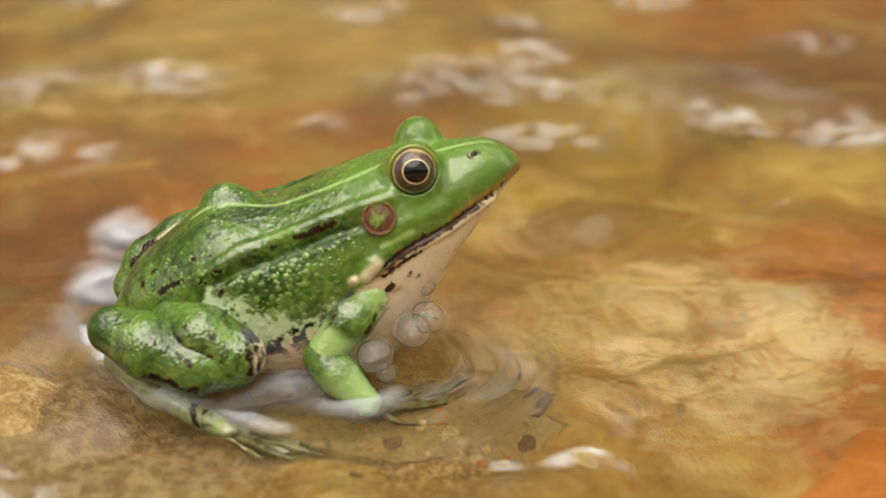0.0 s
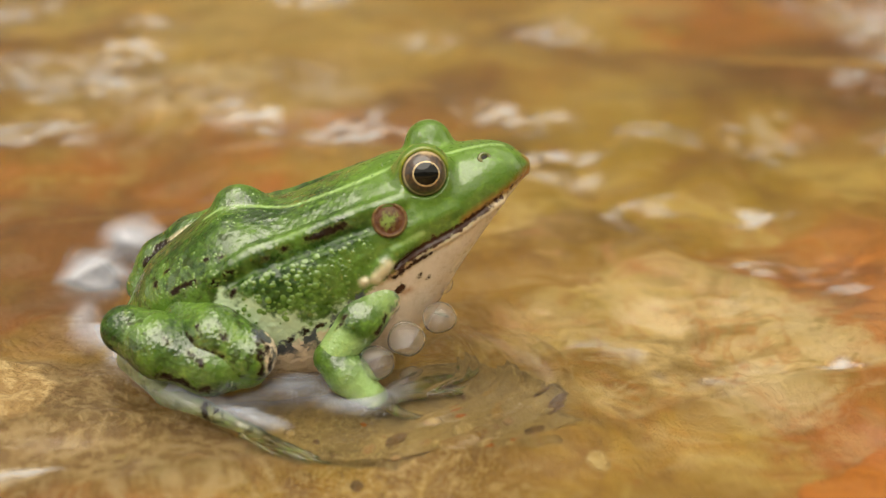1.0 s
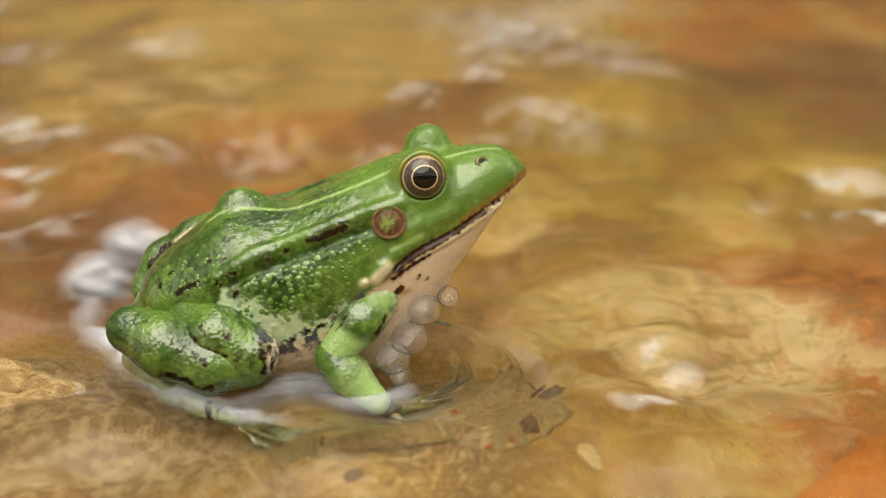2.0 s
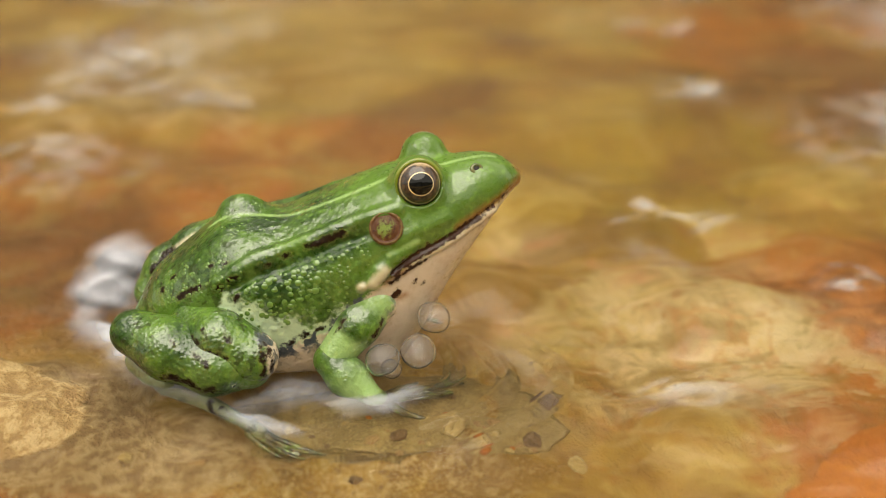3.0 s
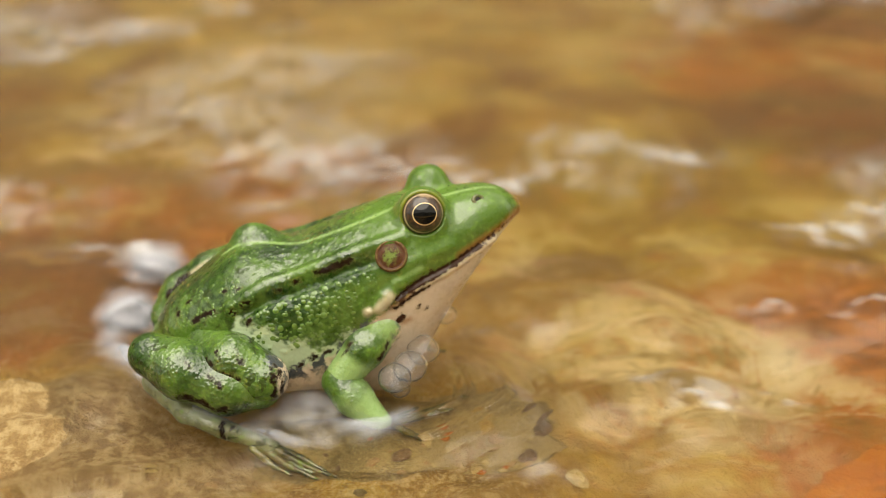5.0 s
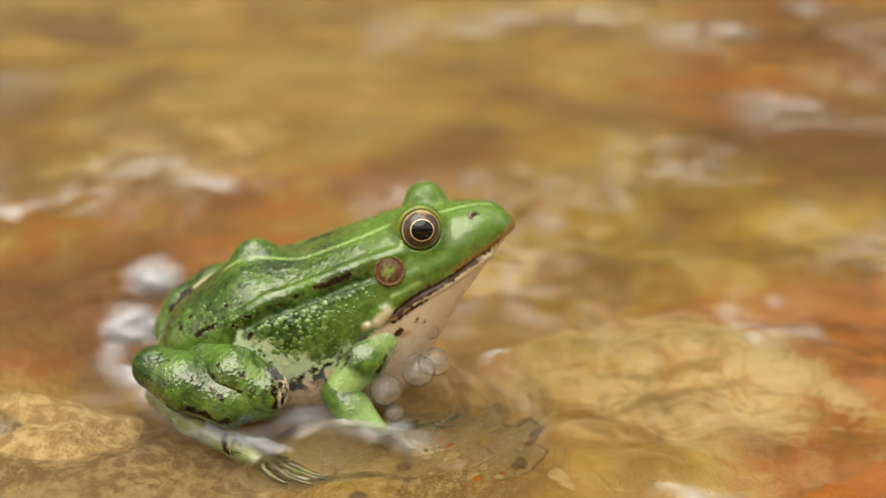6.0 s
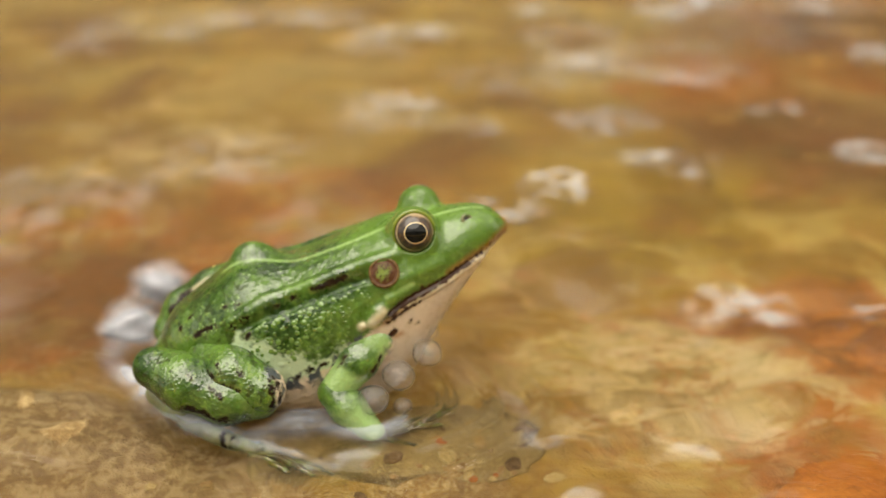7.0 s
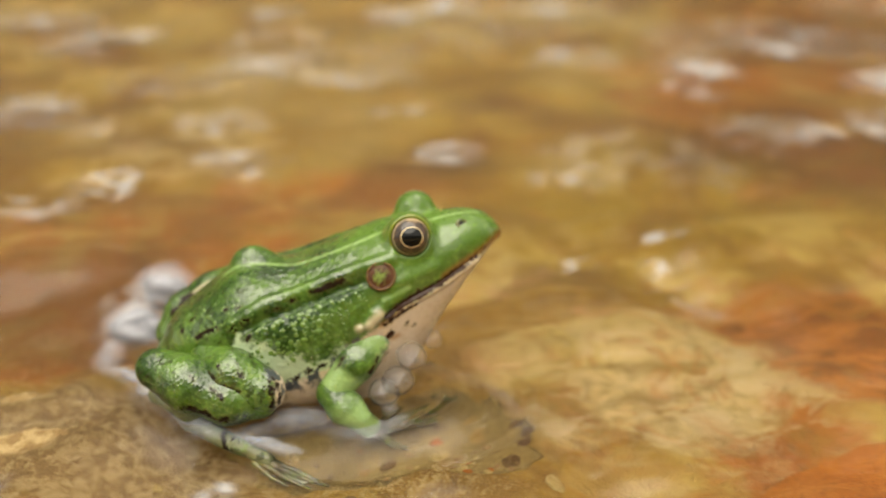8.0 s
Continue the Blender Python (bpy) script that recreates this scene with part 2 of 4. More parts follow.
    col = blend(nt, span(nt, ore, 0.30, 0.75, 0, 0.85), col, blend(nt, span(nt, chip, 0.40, 0.60), (0.26, 0.085, 0.008), (0.50, 0.175, 0.014)))
    silt = calc(nt, "ADD", field(nt, "silt"), calc(nt, "MULTIPLY", calc(nt, "SUBTRACT", broad, 0.5), 1.2))
    col = blend(nt, span(nt, silt, 0.15, 0.9, 0, 0.7), col, (0.17, 0.070, 0.012))
    sand = calc(nt, "ADD", field(nt, "sand"), calc(nt, "MULTIPLY", calc(nt, "SUBTRACT", fine, 0.5), 0.8))
    col = blend(nt, span(nt, sand, 0.2, 0.6, 0, 0.85), col, blend(nt, span(nt, fine, 0.42, 0.60), (0.27, 0.162, 0.057), (0.47, 0.33, 0.150)))
    link(nt, col, b.inputs["Base Color"])
    b.inputs["Roughness"].default_value = 0.55
    h = calc(nt, "ADD", fine, calc(nt, "MULTIPLY", grit, 0.3))
    bump(nt, b, h, 0.0018, 0.9)
    return m


def make_stone(name, a, c, stain, scale=90, wet=0.12):
    m, nt, b = material(name)
    mid = noise_tex(nt, scale, 5, 0.6, 0.5)
    fine = noise_tex(nt, scale * 7, 5, 0.65)
    col = blend(nt, span(nt, mid, 0.35, 0.65), a, c)
    col = blend(nt, span(nt, fine, 0.52, 0.70, 0, 0.5), col, stain)
    col = blend(nt, span(nt, fine, 0.44, 0.30, 0, 0.4), col, (a[0] * 0.35, a[1] * 0.33, a[2] * 0.33))
    link(nt, col, b.inputs["Base Color"])
    b.inputs["Roughness"].default_value = 0.6
    b.inputs["Coat Weight"].default_value = wet
    b.inputs["Coat Roughness"].default_value = 0.15
    grit = noise_tex(nt, scale * 22, 3, 0.6)
    col = blend(nt, span(nt, grit, 0.55, 0.66, 0, 0.4), col, stain)
    link(nt, blend(nt, span(nt, grit, 0.45, 0.34, 0, 0.4), col, (a[0] * 0.4, a[1] * 0.38, a[2] * 0.38)), b.inputs["Base Color"])
    bump(nt, b, calc(nt, "ADD", fine, mid), 0.0012, 0.7)
    return m


def make_water(name, tint=(1, 1, 1), scale=1.0, bump_mm=0.44, milky=0.0):
    m, nt, b = material(name)
    nt.nodes.remove(b)
    glass = node(nt, "ShaderNodeBsdfGlass", IOR=1.333, Roughness=0.0)
    glass.inputs["Color"].default_value = (*tint, 1)
    h = noise_tex(nt, 130 * scale, 3, 0.5, 0.7, stretch=(0.7, 1.2, 1))
    n = node(nt, "ShaderNodeBump", Strength=1.0, Distance=bump_mm / 1000)
    link(nt, calc(nt, "MULTIPLY", h, field(nt, "choppy")), n.inputs["Height"])
    link(nt, n.outputs["Normal"], glass.inputs["Normal"])
    white = node(nt, "ShaderNodeBsdfDiffuse", Roughness=0.5)
    white.inputs["Color"].default_value = (0.80, 0.80, 0.84, 1)
    mix = nt.nodes.new("ShaderNodeMixShader")
    mix.inputs["Fac"].default_value = milky
    link(nt, glass.outputs["BSDF"], mix.inputs[1])
    link(nt, white.outputs["BSDF"], mix.inputs[2])
    link(nt, (mix.outputs["Shader"] if milky else glass.outputs["BSDF"]), nt.nodes["Material Output"].inputs["Surface"])
    return m


def make_white_film(name, much, scale, lo=0.25, hi=0.55, swirl=1.0, tint=(0.80, 0.80, 0.83), stretch=(0.6, 1.3, 1), detail=5):
    """A film of water: white where its noise and mesh field are dense, clear between."""
    m, nt, b = material(name)
    nt.nodes.remove(b)
    clear = nt.nodes.new("ShaderNodeBsdfTransparent")
    white = node(nt, "ShaderNodeBsdfDiffuse", Roughness=0.5)
    white.inputs["Color"].default_value = (*tint, 1)
    gloss = node(nt, "ShaderNodeBsdfGlossy", Roughness=0.12)
    n1 = noise_tex(nt, scale, detail, 0.6, swirl, stretch=stretch)
    n2 = noise_tex(nt, scale * 3.1, detail - 1, 0.6, swirl, stretch=stretch)
    whiteness = calc(nt, "ADD", calc(nt, "MULTIPLY", n1, 0.75), calc(nt, "MULTIPLY", n2, 0.25))
    wet = node(nt, "ShaderNodeBump", Strength=1.0, Distance=0.0001)
    link(nt, whiteness, wet.inputs["Height"])
    link(nt, wet.outputs["Normal"], white.inputs["Normal"])
    link(nt, wet.outputs["Normal"], gloss.inputs["Normal"])
    shine = nt.nodes.new("ShaderNodeMixShader")
    shine.inputs["Fac"].default_value = 0.12
    link(nt, white.outputs["BSDF"], shine.inputs[1])
    link(nt, gloss.outputs["BSDF"], shine.inputs[2])
    mix = nt.nodes.new("ShaderNodeMixShader")
    link(nt, calc(nt, "MULTIPLY", span(nt, whiteness, lo, hi), calc(nt, "MULTIPLY", field(nt, "whiteness"), much)), mix.inputs["Fac"])
    link(nt, clear.outputs["BSDF"], mix.inputs[1])
    link(nt, shine.outputs["Shader"], mix.inputs[2])
    link(nt, mix.outputs["Shader"], nt.nodes["Material Output"].inputs["Surface"])
    return m


MILKY_FILM = make_white_film("milky_water_film", 0.66, 85, 0.20, 0.60, 0.5, (0.72, 0.76, 0.86))
# diffuse white that stands for sky glints on the ripples
GLINT_WHITE = make_white_film("painted_glint_white", 0.88, 60, 0.30, 0.66, 0.4, (0.60, 0.585, 0.58), (0.8, 0.7, 1), 2)
FOAMY = make_white_film("foamy_water", 0.9, 60, -0.1, 0.45, 0.6, (0.86, 0.86, 0.94), (1, 1, 1))
BUBBLE = make_water("clear_bubble_water", scale=2.5, bump_mm=0.05, milky=0.028)
BED = make_bed()
WATER = make_water("clear_stream_water")
ORANGE_STONE = make_stone("orange_iron_stone", (0.40, 0.118, 0.006), (0.50, 0.170, 0.010), (0.54, 0.22, 0.03), 60, 0.0)
PALE_STONE = make_stone("pale_yellow_stone", (0.56, 0.41, 0.15), (0.44, 0.27, 0.075), (0.66, 0.52, 0.26))
OLIVE_STONE = make_stone("olive_brown_stone", (0.25, 0.165, 0.045), (0.37, 0.25, 0.075), (0.58, 0.43, 0.17), 150)
SAND_STONE = make_stone("sandy_stone", (0.42, 0.265, 0.090), (0.32, 0.150, 0.040), (0.58, 0.43, 0.19), 150)
DARK_STONE = make_stone("dark_brown_stone", (0.17, 0.095, 0.03), (0.25, 0.14, 0.045), (0.36, 0.23, 0.09), 200)
UNSEEN_BANK = make_stone("unseen_bank_dark", (0.050, 0.040, 0.014), (0.026, 0.034, 0.010), (0.08, 0.07, 0.024), 5)


# ---- mesh helpers ----
MM = 0.001


def mesh_ob(name, verts, faces, mat, parent=None, label="", fields=None, smooth=True):
    me = bpy.data.meshes.new(name)
    me.from_pydata([tuple(v) for v in verts], [], [tuple(int(i) for i in f) for f in faces])
    me.materials.append(mat)
    if smooth:
        me.polygons.foreach_set("use_smooth", np.ones(len(me.polygons), dtype=bool))
    for k, v in (fields or {}).items():
        at = me.attributes.new(k, "FLOAT", "POINT")
        at.data.foreach_set("value", np.ascontiguousarray(v, dtype=np.float32))
    me.update()
    ob = new(name, me)
    if parent is not None:
        ob.parent = parent
    return tagged(ob, label)


def surface_net(f, lo, hi, h):
    """A smooth quad mesh round the places where f is negative (millimetres)."""
    ax = [np.arange(lo[i], hi[i] + h, h) for i in range(3)]
    g = np.meshgrid(*ax, indexing="ij")
    v = f(np.stack(g, -1).reshape(-1, 3)).reshape(g[0].shape)
    n = np.array(v.shape) - 1
    corners = [(i, j, k) for i in (0, 1) for j in (0, 1) for k in (0, 1)]

    def cut(c):
        return v[c[0]:c[0] + n[0], c[1]:c[1] + n[1], c[2]:c[2] + n[2]]

    ins = sum((cut(c) < 0).astype(int) for c in corners)
    mask = (ins > 0) & (ins < 8)
    ids = -np.ones(mask.shape, dtype=int)
    ids[mask] = np.arange(mask.sum())
    tot, cnt = np.zeros((mask.sum(), 3)), np.zeros(mask.sum())
    for c in corners:
        for a in range(3):
            if c[a]:
                continue
            d = list(c)
            d[a] = 1
            p, q = cut(c)[mask], cut(d)[mask]
            x = (p < 0) != (q < 0)
            t = np.where(x, p / np.where(p == q, 1, p - q), 0)
            pt = np.tile(np.array(c, float), (len(p), 1))
            pt[:, a] = t
            tot[x] += pt[x]
            cnt[x] += 1
    cell = np.argwhere(mask)
    verts = (cell + tot / cnt[:, None]) * h + np.array([a[0] for a in ax])
    faces = []
    for a in range(3):
        b, c = (a + 1) % 3, (a + 2) % 3
        s0 = [slice(None)] * 3
        s1 = [slice(None)] * 3
        s0[a], s1[a] = slice(0, -1), slice(1, None)
        p, q = v[tuple(s0)] < 0, v[tuple(s1)] < 0
        e = np.argwhere(p != q)
        e = e[(e[:, b] > 0) & (e[:, c] > 0) & (e[:, b] < n[b]) & (e[:, c] < n[c])]
        quad = []
        for db, dc in ((1, 1), (0, 1), (0, 0), (1, 0)):
            w = e.copy()
            w[:, b] -= db
            w[:, c] -= dc
            quad.append(ids[w[:, 0], w[:, 1], w[:, 2]])
        quad = np.stack(quad, 1)
        flip = ~p[e[:, 0], e[:, 1], e[:, 2]]
        quad[flip] = quad[flip][:, ::-1]
        faces.append(quad)
    return verts, np.concatenate(faces)


def smin(a, b, k):
    h = np.clip(0.5 + 0.5 * (b - a) / k, 0, 1)
    return b * (1 - h) + a * h - k * h * (1 - h)


def smax(a, b, k):
    return -smin(-a, -b, k)


def rod(p, a, b, ra, rb):
    """Distance to a tapered rod with round ends."""
    a, b = np.array(a, float), np.array(b, float)
    d = b - a
    t = np.clip(((p - a) @ d) / max(d @ d, 1e-9), 0, 1)
    return np.linalg.norm(p - a - t[:, None] * d, axis=1) - (ra + (rb - ra) * t)


def limb(p, points, k=1.0):
    """A chain of tapered rods through (x, y, z, radius)."""
    out = None
    for s, e in zip(points, points[1:]):
        d = rod(p, s[:3], e[:3], s[3], e[3])
        out = d if out is None else smin(out, d, k)
    return out


def smooth_interp(x, xs, ys):
    """Soft curve through the control values."""
    return sum(np.interp(x + o, xs, ys) * w for o, w in ((-1.6, 0.15), (-0.8, 0.2), (0, 0.3), (0.8, 0.2), (1.6, 0.15)))


# ---- the frog, in millimetres; it looks along +x ----
TOP = ([-31, -29.8, -28.6, -26.5, -23.3, -19.4, -16, -11, -6.4, 1.9, 8.8, 12.8, 17.3, 20, 23.9, 26.5, 28.2, 29.2],
       [6.5, 8.5, 12.2, 14.9, 17.2, 20.2, 22.6, 23.0, 23.0, 26.6, 29.7, 30.0, 30.6, 31.1, 31.4, 30.7, 29.5, 27.9])
LOW = ([-31, -29.6, -27, -20, -9, 3.2, 10, 13, 15.5, 17.9, 21.7, 25.5, 27.4, 29.2],
       [6.5, 4.5, 1.5, -1.5, -3.5, -4.6, -2.0, 2.4, 7.2, 12.0, 18.0, 23.4, 25.7, 26.8])
WIDE = ([-31, -30, -28, -24, -19, -12, -4, 4, 9, 14, 20, 24, 26.6, 28.0, 28.9, 29.4],
        [0.1, 2.2, 4.8, 8.3, 11.0, 12.8, 12.6, 11.6, 10.8, 9.6, 7.6, 5.8, 4.1, 2.7, 1.3, 0.1])
MIDL = ([-31, -25, -15, -5, 5, 11, 16, 22, 27, 29.2], [7.0, 9.0, 11.0, 12.0, 15.0, 19.2, 21.6, 24.6, 27.4, 28.2])
EYE_AT = np.array((13.1, -6.1, 29.4))
EYE_R = 3.3
EYE_OUT = np.array((0.06, -0.90, 0.30)) / np.linalg.norm((0.06, -0.90, 0.30))


def trunk(p):
    x, y, z = p[:, 0], np.abs(p[:, 1]), p[:, 2]
    top, low, w, c = (smooth_interp(x, *t) for t in (TOP, LOW, WIDE, MIDL))
    w = np.maximum(w, 0.05)
    up, down = np.maximum(top - c, 0.05), np.maximum(c - low, 0.05)
    b = np.where(z > c, (z - c) / up, (c - z) / down)
    a = y / w
    e = 2.35
    f = (a ** e + b ** e) ** (1 / e)
    d = (f - 1) * np.minimum(np.minimum(w, 9.0), np.where(z > c, up, down))
    return np.maximum(d, np.maximum(x - 29.1, -30.6 - x))


def side_y(x, z):
    """The y of the trunk's near side at (x, z)."""
    ys = np.linspace(-16, 0, 321)
    d = trunk(np.stack([np.full_like(ys, x), ys, np.full_like(ys, z)], 1))
    i = np.argmax(d < 0)
    return ys[i] if d[i] < 0 else -1.0


def roof_z(x, y):
    zs = np.linspace(36, 5, 621)
    d = trunk(np.stack([np.full_like(zs, x), np.full_like(zs, y), zs], 1))
    return zs[np.argmax(d < 0)]


FOLD = [(x, y, roof_z(x, y)) for x, y in ((9.8, -8.2), (5, -8.2), (1, -8.2), (-3.5, -8.4), (-7.8, -8.8), (-11, -9.6), (-13.8, -10.4), (-16.6, -10.4))]
MOUTH = [(x, side_y(x, z), z) for x, z in ((28.4, 27.2), (27.0, 26.6), (24.5, 25.4), (22.0, 24.2), (19, 22.6), (16.0, 21.2), (13.5, 20.3), (11.2, 19.2), (8.5, 17.4), (6.2, 15.8))]


def body_shape(p):
    q = p * np.array((1, 1, 1))
    q[:, 1] = -np.abs(p[:, 1])
    d = trunk(p)
    d = smin(d, np.linalg.norm(p - np.array((13.2, -5.0, 29.3)), axis=1) - 3.9, 1.8)
    d = smin(d, np.linalg.norm(p - np.array((14.9, 5.0, 29.8)), axis=1) - 3.55, 1.4)
    d = smin(d, np.linalg.norm((p - np.array((-13.3, 3.4, 22.6))) * np.array((0.75, 1, 1)), axis=1) - 2.3, 2.4)
    d = smin(d, limb(q, [(*f, 0.85) for f in FOLD], 0.5), 1.0)
    d = smax(d, -limb(q, [(*g, 0.55) for g in GROOVE], 0.4), 0.7)
    d = smin(d, limb(q, [(6.0, -11.1, 16.2, 1.0), (7.2, -10.8, 17.6, 1.0), (9.4, -10.2, 19.8, 0.8), (13, -9.0, 21.8, 0.5)]), 0.9)
    d = smin(d, np.linalg.norm(q - np.array((4.4, -11.5, 15.7)), axis=1) - 0.6, 0.5)
    d = smin(d, limb(q, [(a, b + 0.1, c - 0.95, 0.5) for a, b, c in MOUTH[2:9]], 0.3), 0.5)
    d = smin(d, rod(q, (9.5, -9.4, 22.0), (17, -7.8, 24.5), 1.0, 0.6), 1.2)
    d = smax(d, -limb(q, [(*f, 0.20) for f in MOUTH], 0.2), 0.3)
    d = smax(d, -rod(p, (15.0, 6.2, 29.7), (15.4, 13.2, 31.7), 3.2, 3.5), 0.4)
    d = smax(d, -rod(p, EYE_AT, EYE_AT + 8 * EYE_OUT, 3.2, 3.5), 0.4)
    return d


def field_rods(p, rods):
    out = np.full(len(p), 9.0)
    for a, b, r in rods:
        out = np.minimum(out, rod(p, a, b, r, r))
    return out


def chain(points, r):
    return [(a, b, r) for a, b in zip(points, points[1:])]


def near(x, z):
    return (x, side_y(x, z), z)


# the furrow that runs below the skin fold of the back
GROOVE = [near(x, z - 2.0) for x, y, z in FOLD[1:7]]


def skin_fields(p, dark=(), light=(), cream=(), brown=(), belly=None, shade=None, rough=None, head=None, mottle=None, flank=None):
    q = p.copy()
    n = len(p)
    none = np.zeros(n)
    return {"dark": field_rods(q, dark), "light": field_rods(q, light), "cream": field_rods(q, cream),
            "brown": field_rods(q, brown), "belly": np.full(n, 9.0) if belly is None else belly,
            "shade": none if shade is None else shade, "rough": none if rough is None else rough,
            "flank": np.full(n, 9.0) if flank is None else flank, "head": none if head is None else head, "mottle": none if mottle is None else mottle}


frog = tagged(new("frog"), "bright green wet frog with dark spots sitting in shallow water", "frog")


def frog_part(name, f, lo, hi, h, label="", parent=None, mat=None, **kw):
    v, fc = surface_net(f, lo, hi, h)
    kw = {k: (w(v) if callable(w) else w) for k, w in kw.items()}
    return mesh_ob(name, v * MM, fc, mat or SKIN, parent or frog, label, skin_fields(v, **kw))


def belly_line(p):
    x, z = p[:, 0], p[:, 2]
    line = np.interp(x, [-30, -20, -10, -4, 0, 4, 6.2, 11.2, 16, 22, 27, 29.2], [3, 3.2, 5.4, 7.8, 9.6, 13.2, 15.0, 18.6, 20.7, 23.8, 26.2, 27.0])
    return z - line


def flank_sheen_line(p):
    """The pale lower flank between the thigh and the arm: pale skin with wet sheen coloured in."""
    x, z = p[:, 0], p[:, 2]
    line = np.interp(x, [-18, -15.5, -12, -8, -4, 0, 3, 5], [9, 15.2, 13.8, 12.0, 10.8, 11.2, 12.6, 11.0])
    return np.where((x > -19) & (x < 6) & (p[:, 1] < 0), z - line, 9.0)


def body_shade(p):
    """Darker olive flank and hip pigment, with flank and furrow shade put into it."""
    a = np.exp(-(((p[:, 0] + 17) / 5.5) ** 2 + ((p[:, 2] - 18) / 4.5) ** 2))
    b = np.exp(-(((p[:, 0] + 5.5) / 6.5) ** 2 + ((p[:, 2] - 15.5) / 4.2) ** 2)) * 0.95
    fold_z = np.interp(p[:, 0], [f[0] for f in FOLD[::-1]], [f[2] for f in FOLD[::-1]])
    # band along the furrow below the fold: crease shade put into the colour
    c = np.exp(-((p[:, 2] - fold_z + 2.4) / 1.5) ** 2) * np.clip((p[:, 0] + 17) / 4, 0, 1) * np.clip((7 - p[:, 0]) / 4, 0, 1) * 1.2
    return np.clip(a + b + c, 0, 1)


def skin_at(x, z):
    """A place on the near side of the body, folds included."""
    ys = np.linspace(-16, 0, 321)
    d = body_shape(np.stack([np.full_like(ys, x), ys, np.full_like(ys, z)], 1))
    i = np.argmax(d < 0)
    return (x, ys[i] if d[i] < 0 else -1.0, z)


def make_body():
    stripe = [(x, y, roof_z(x, y)) for x, y in ((25, -0.3), (21, -0.9), (18, -1.4), (15, -2.0), (10, -3.2), (6.1, -3.3), (2.5, -3.0), (-0.3, -2.7), (-3, -2.2), (-5.9, -1.4), (-10, -0.3), (-13, 0.0), (-16, 0.2), (-18, 0.3))]
    dark = [(skin_at(-3.3, 21.6), skin_at(-1.7, 22.0), 0.5), (skin_at(-1.7, 22.0), skin_at(0.2, 22.8), 0.72), (skin_at(0.2, 22.8), skin_at(1.8, 23.4), 0.62),
            (skin_at(-6.9, 20.2), skin_at(-6.0, 20.5), 0.5), (skin_at(-9.6, 19.1), skin_at(-9.0, 19.3), 0.28), (skin_at(-14.6, 17.6), skin_at(-13.8, 17.9), 0.72),
            (skin_at(-16.8, 16.0), skin_at(-16.0, 16.4), 0.78), (skin_at(-22.4, 13.8), skin_at(-20.2, 15.3), 0.72), (skin_at(-20.2, 15.3), skin_at(-19.2, 15.8), 0.6),
            (skin_at(-23.5, 15.7), skin_at(-23.1, 15.9), 0.55), (skin_at(-25.2, 13.7), skin_at(-25.0, 13.9), 0.6), (skin_at(-17.6, 18.6), skin_at(-17.2, 18.8), 0.45),
            (skin_at(-15.4, 19.2), skin_at(-15.0, 19.4), 0.35), (skin_at(-13.9, 14.7), skin_at(-13.6, 15.2), 0.55),
            (skin_at(-4.8, 8.6), skin_at(-4, 8.9), 0.6), (skin_at(-2.4, 9.4), skin_at(-1.6, 9.6), 0.55), (skin_at(-6.5, 7.3), skin_at(-6, 7.6), 0.5),
            (skin_at(9.0, 13.6), skin_at(9.6, 14.1), 0.6), (skin_at(8.6, 12.8), skin_at(7.4, 11.0), 0.5), (skin_at(7.4, 11.0), skin_at(6.4, 9.6), 0.4),
            (skin_at(13.2, 14.6), skin_at(13.6, 15.0), 0.26), (skin_at(12.0, 15.2), skin_at(12.3, 15.5), 0.2)]
    dark = [(a, b, r * (0.62 if a[0] < -5 else 0.72)) for a, b, r in dark]
    lip = [tuple(np.array(a) * (1 - t) + np.array(b) * t) for a, b in zip(MOUTH[1:8], MOUTH[2:9]) for t in (0, 0.33, 0.67)]
    dark += [((a, b - 0.1, c - 0.1 + 0.25 * math.sin(i * 2.4)), (a - 0.3, b - 0.1, c - 0.25), min(0.13 + 0.021 * i, 0.46) + 0.16 * abs(math.sin(i * 1.7))) for i, (a, b, c) in enumerate(lip)]
    dark += chain([(a, b, c - 0.25) for a, b, c in MOUTH[3:6]], 0.42) + chain([(a, b, c - 0.3) for a, b, c in MOUTH[5:9]], 0.62) + chain([(a, b, c - 1.5) for a, b, c in MOUTH[6:9]], 0.4)
    cream = [((5.9, -11.9, 15.9), (7.6, -11.4, 18.0), 0.85), ((4.4, -12.0, 15.7), (4.3, -12.0, 15.6), 0.8)]
    cream += chain([(a, b, c - 0.95) for a, b, c in MOUTH[1:8]], 0.45)
    brown = chain([(a, b, c + 0.1) for a, b, c in MOUTH[:5]], 0.75) + [((29.3, 0, 26.6), (29.5, 0, 28.8), 1.5), ((28.6, -1.8, 26.4), (28.8, -1.4, 27.6), 0.7), (near(9.8, 13.2), near(10.6, 13.4), 0.3), (near(8.2, 16.2), near(11, 18.0), 0.6)]
    # the thin line on the fold puts its wet sheen into the pale colour
    light = chain(stripe, 0.42) + chain([(a, b - 0.3, c + 0.6) for a, b, c in FOLD], 0.12) + [(near(8.4, 20.2), near(12.5, 22.0), 0.45)]
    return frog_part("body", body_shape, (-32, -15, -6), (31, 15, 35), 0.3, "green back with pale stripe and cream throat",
                     dark=dark, light=light, cream=cream, brown=brown, belly=belly_line, flank=flank_sheen_line, shade=body_shade,
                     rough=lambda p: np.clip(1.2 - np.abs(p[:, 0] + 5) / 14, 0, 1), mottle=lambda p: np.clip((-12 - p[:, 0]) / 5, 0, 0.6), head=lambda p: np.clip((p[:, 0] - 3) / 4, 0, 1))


body = make_body()


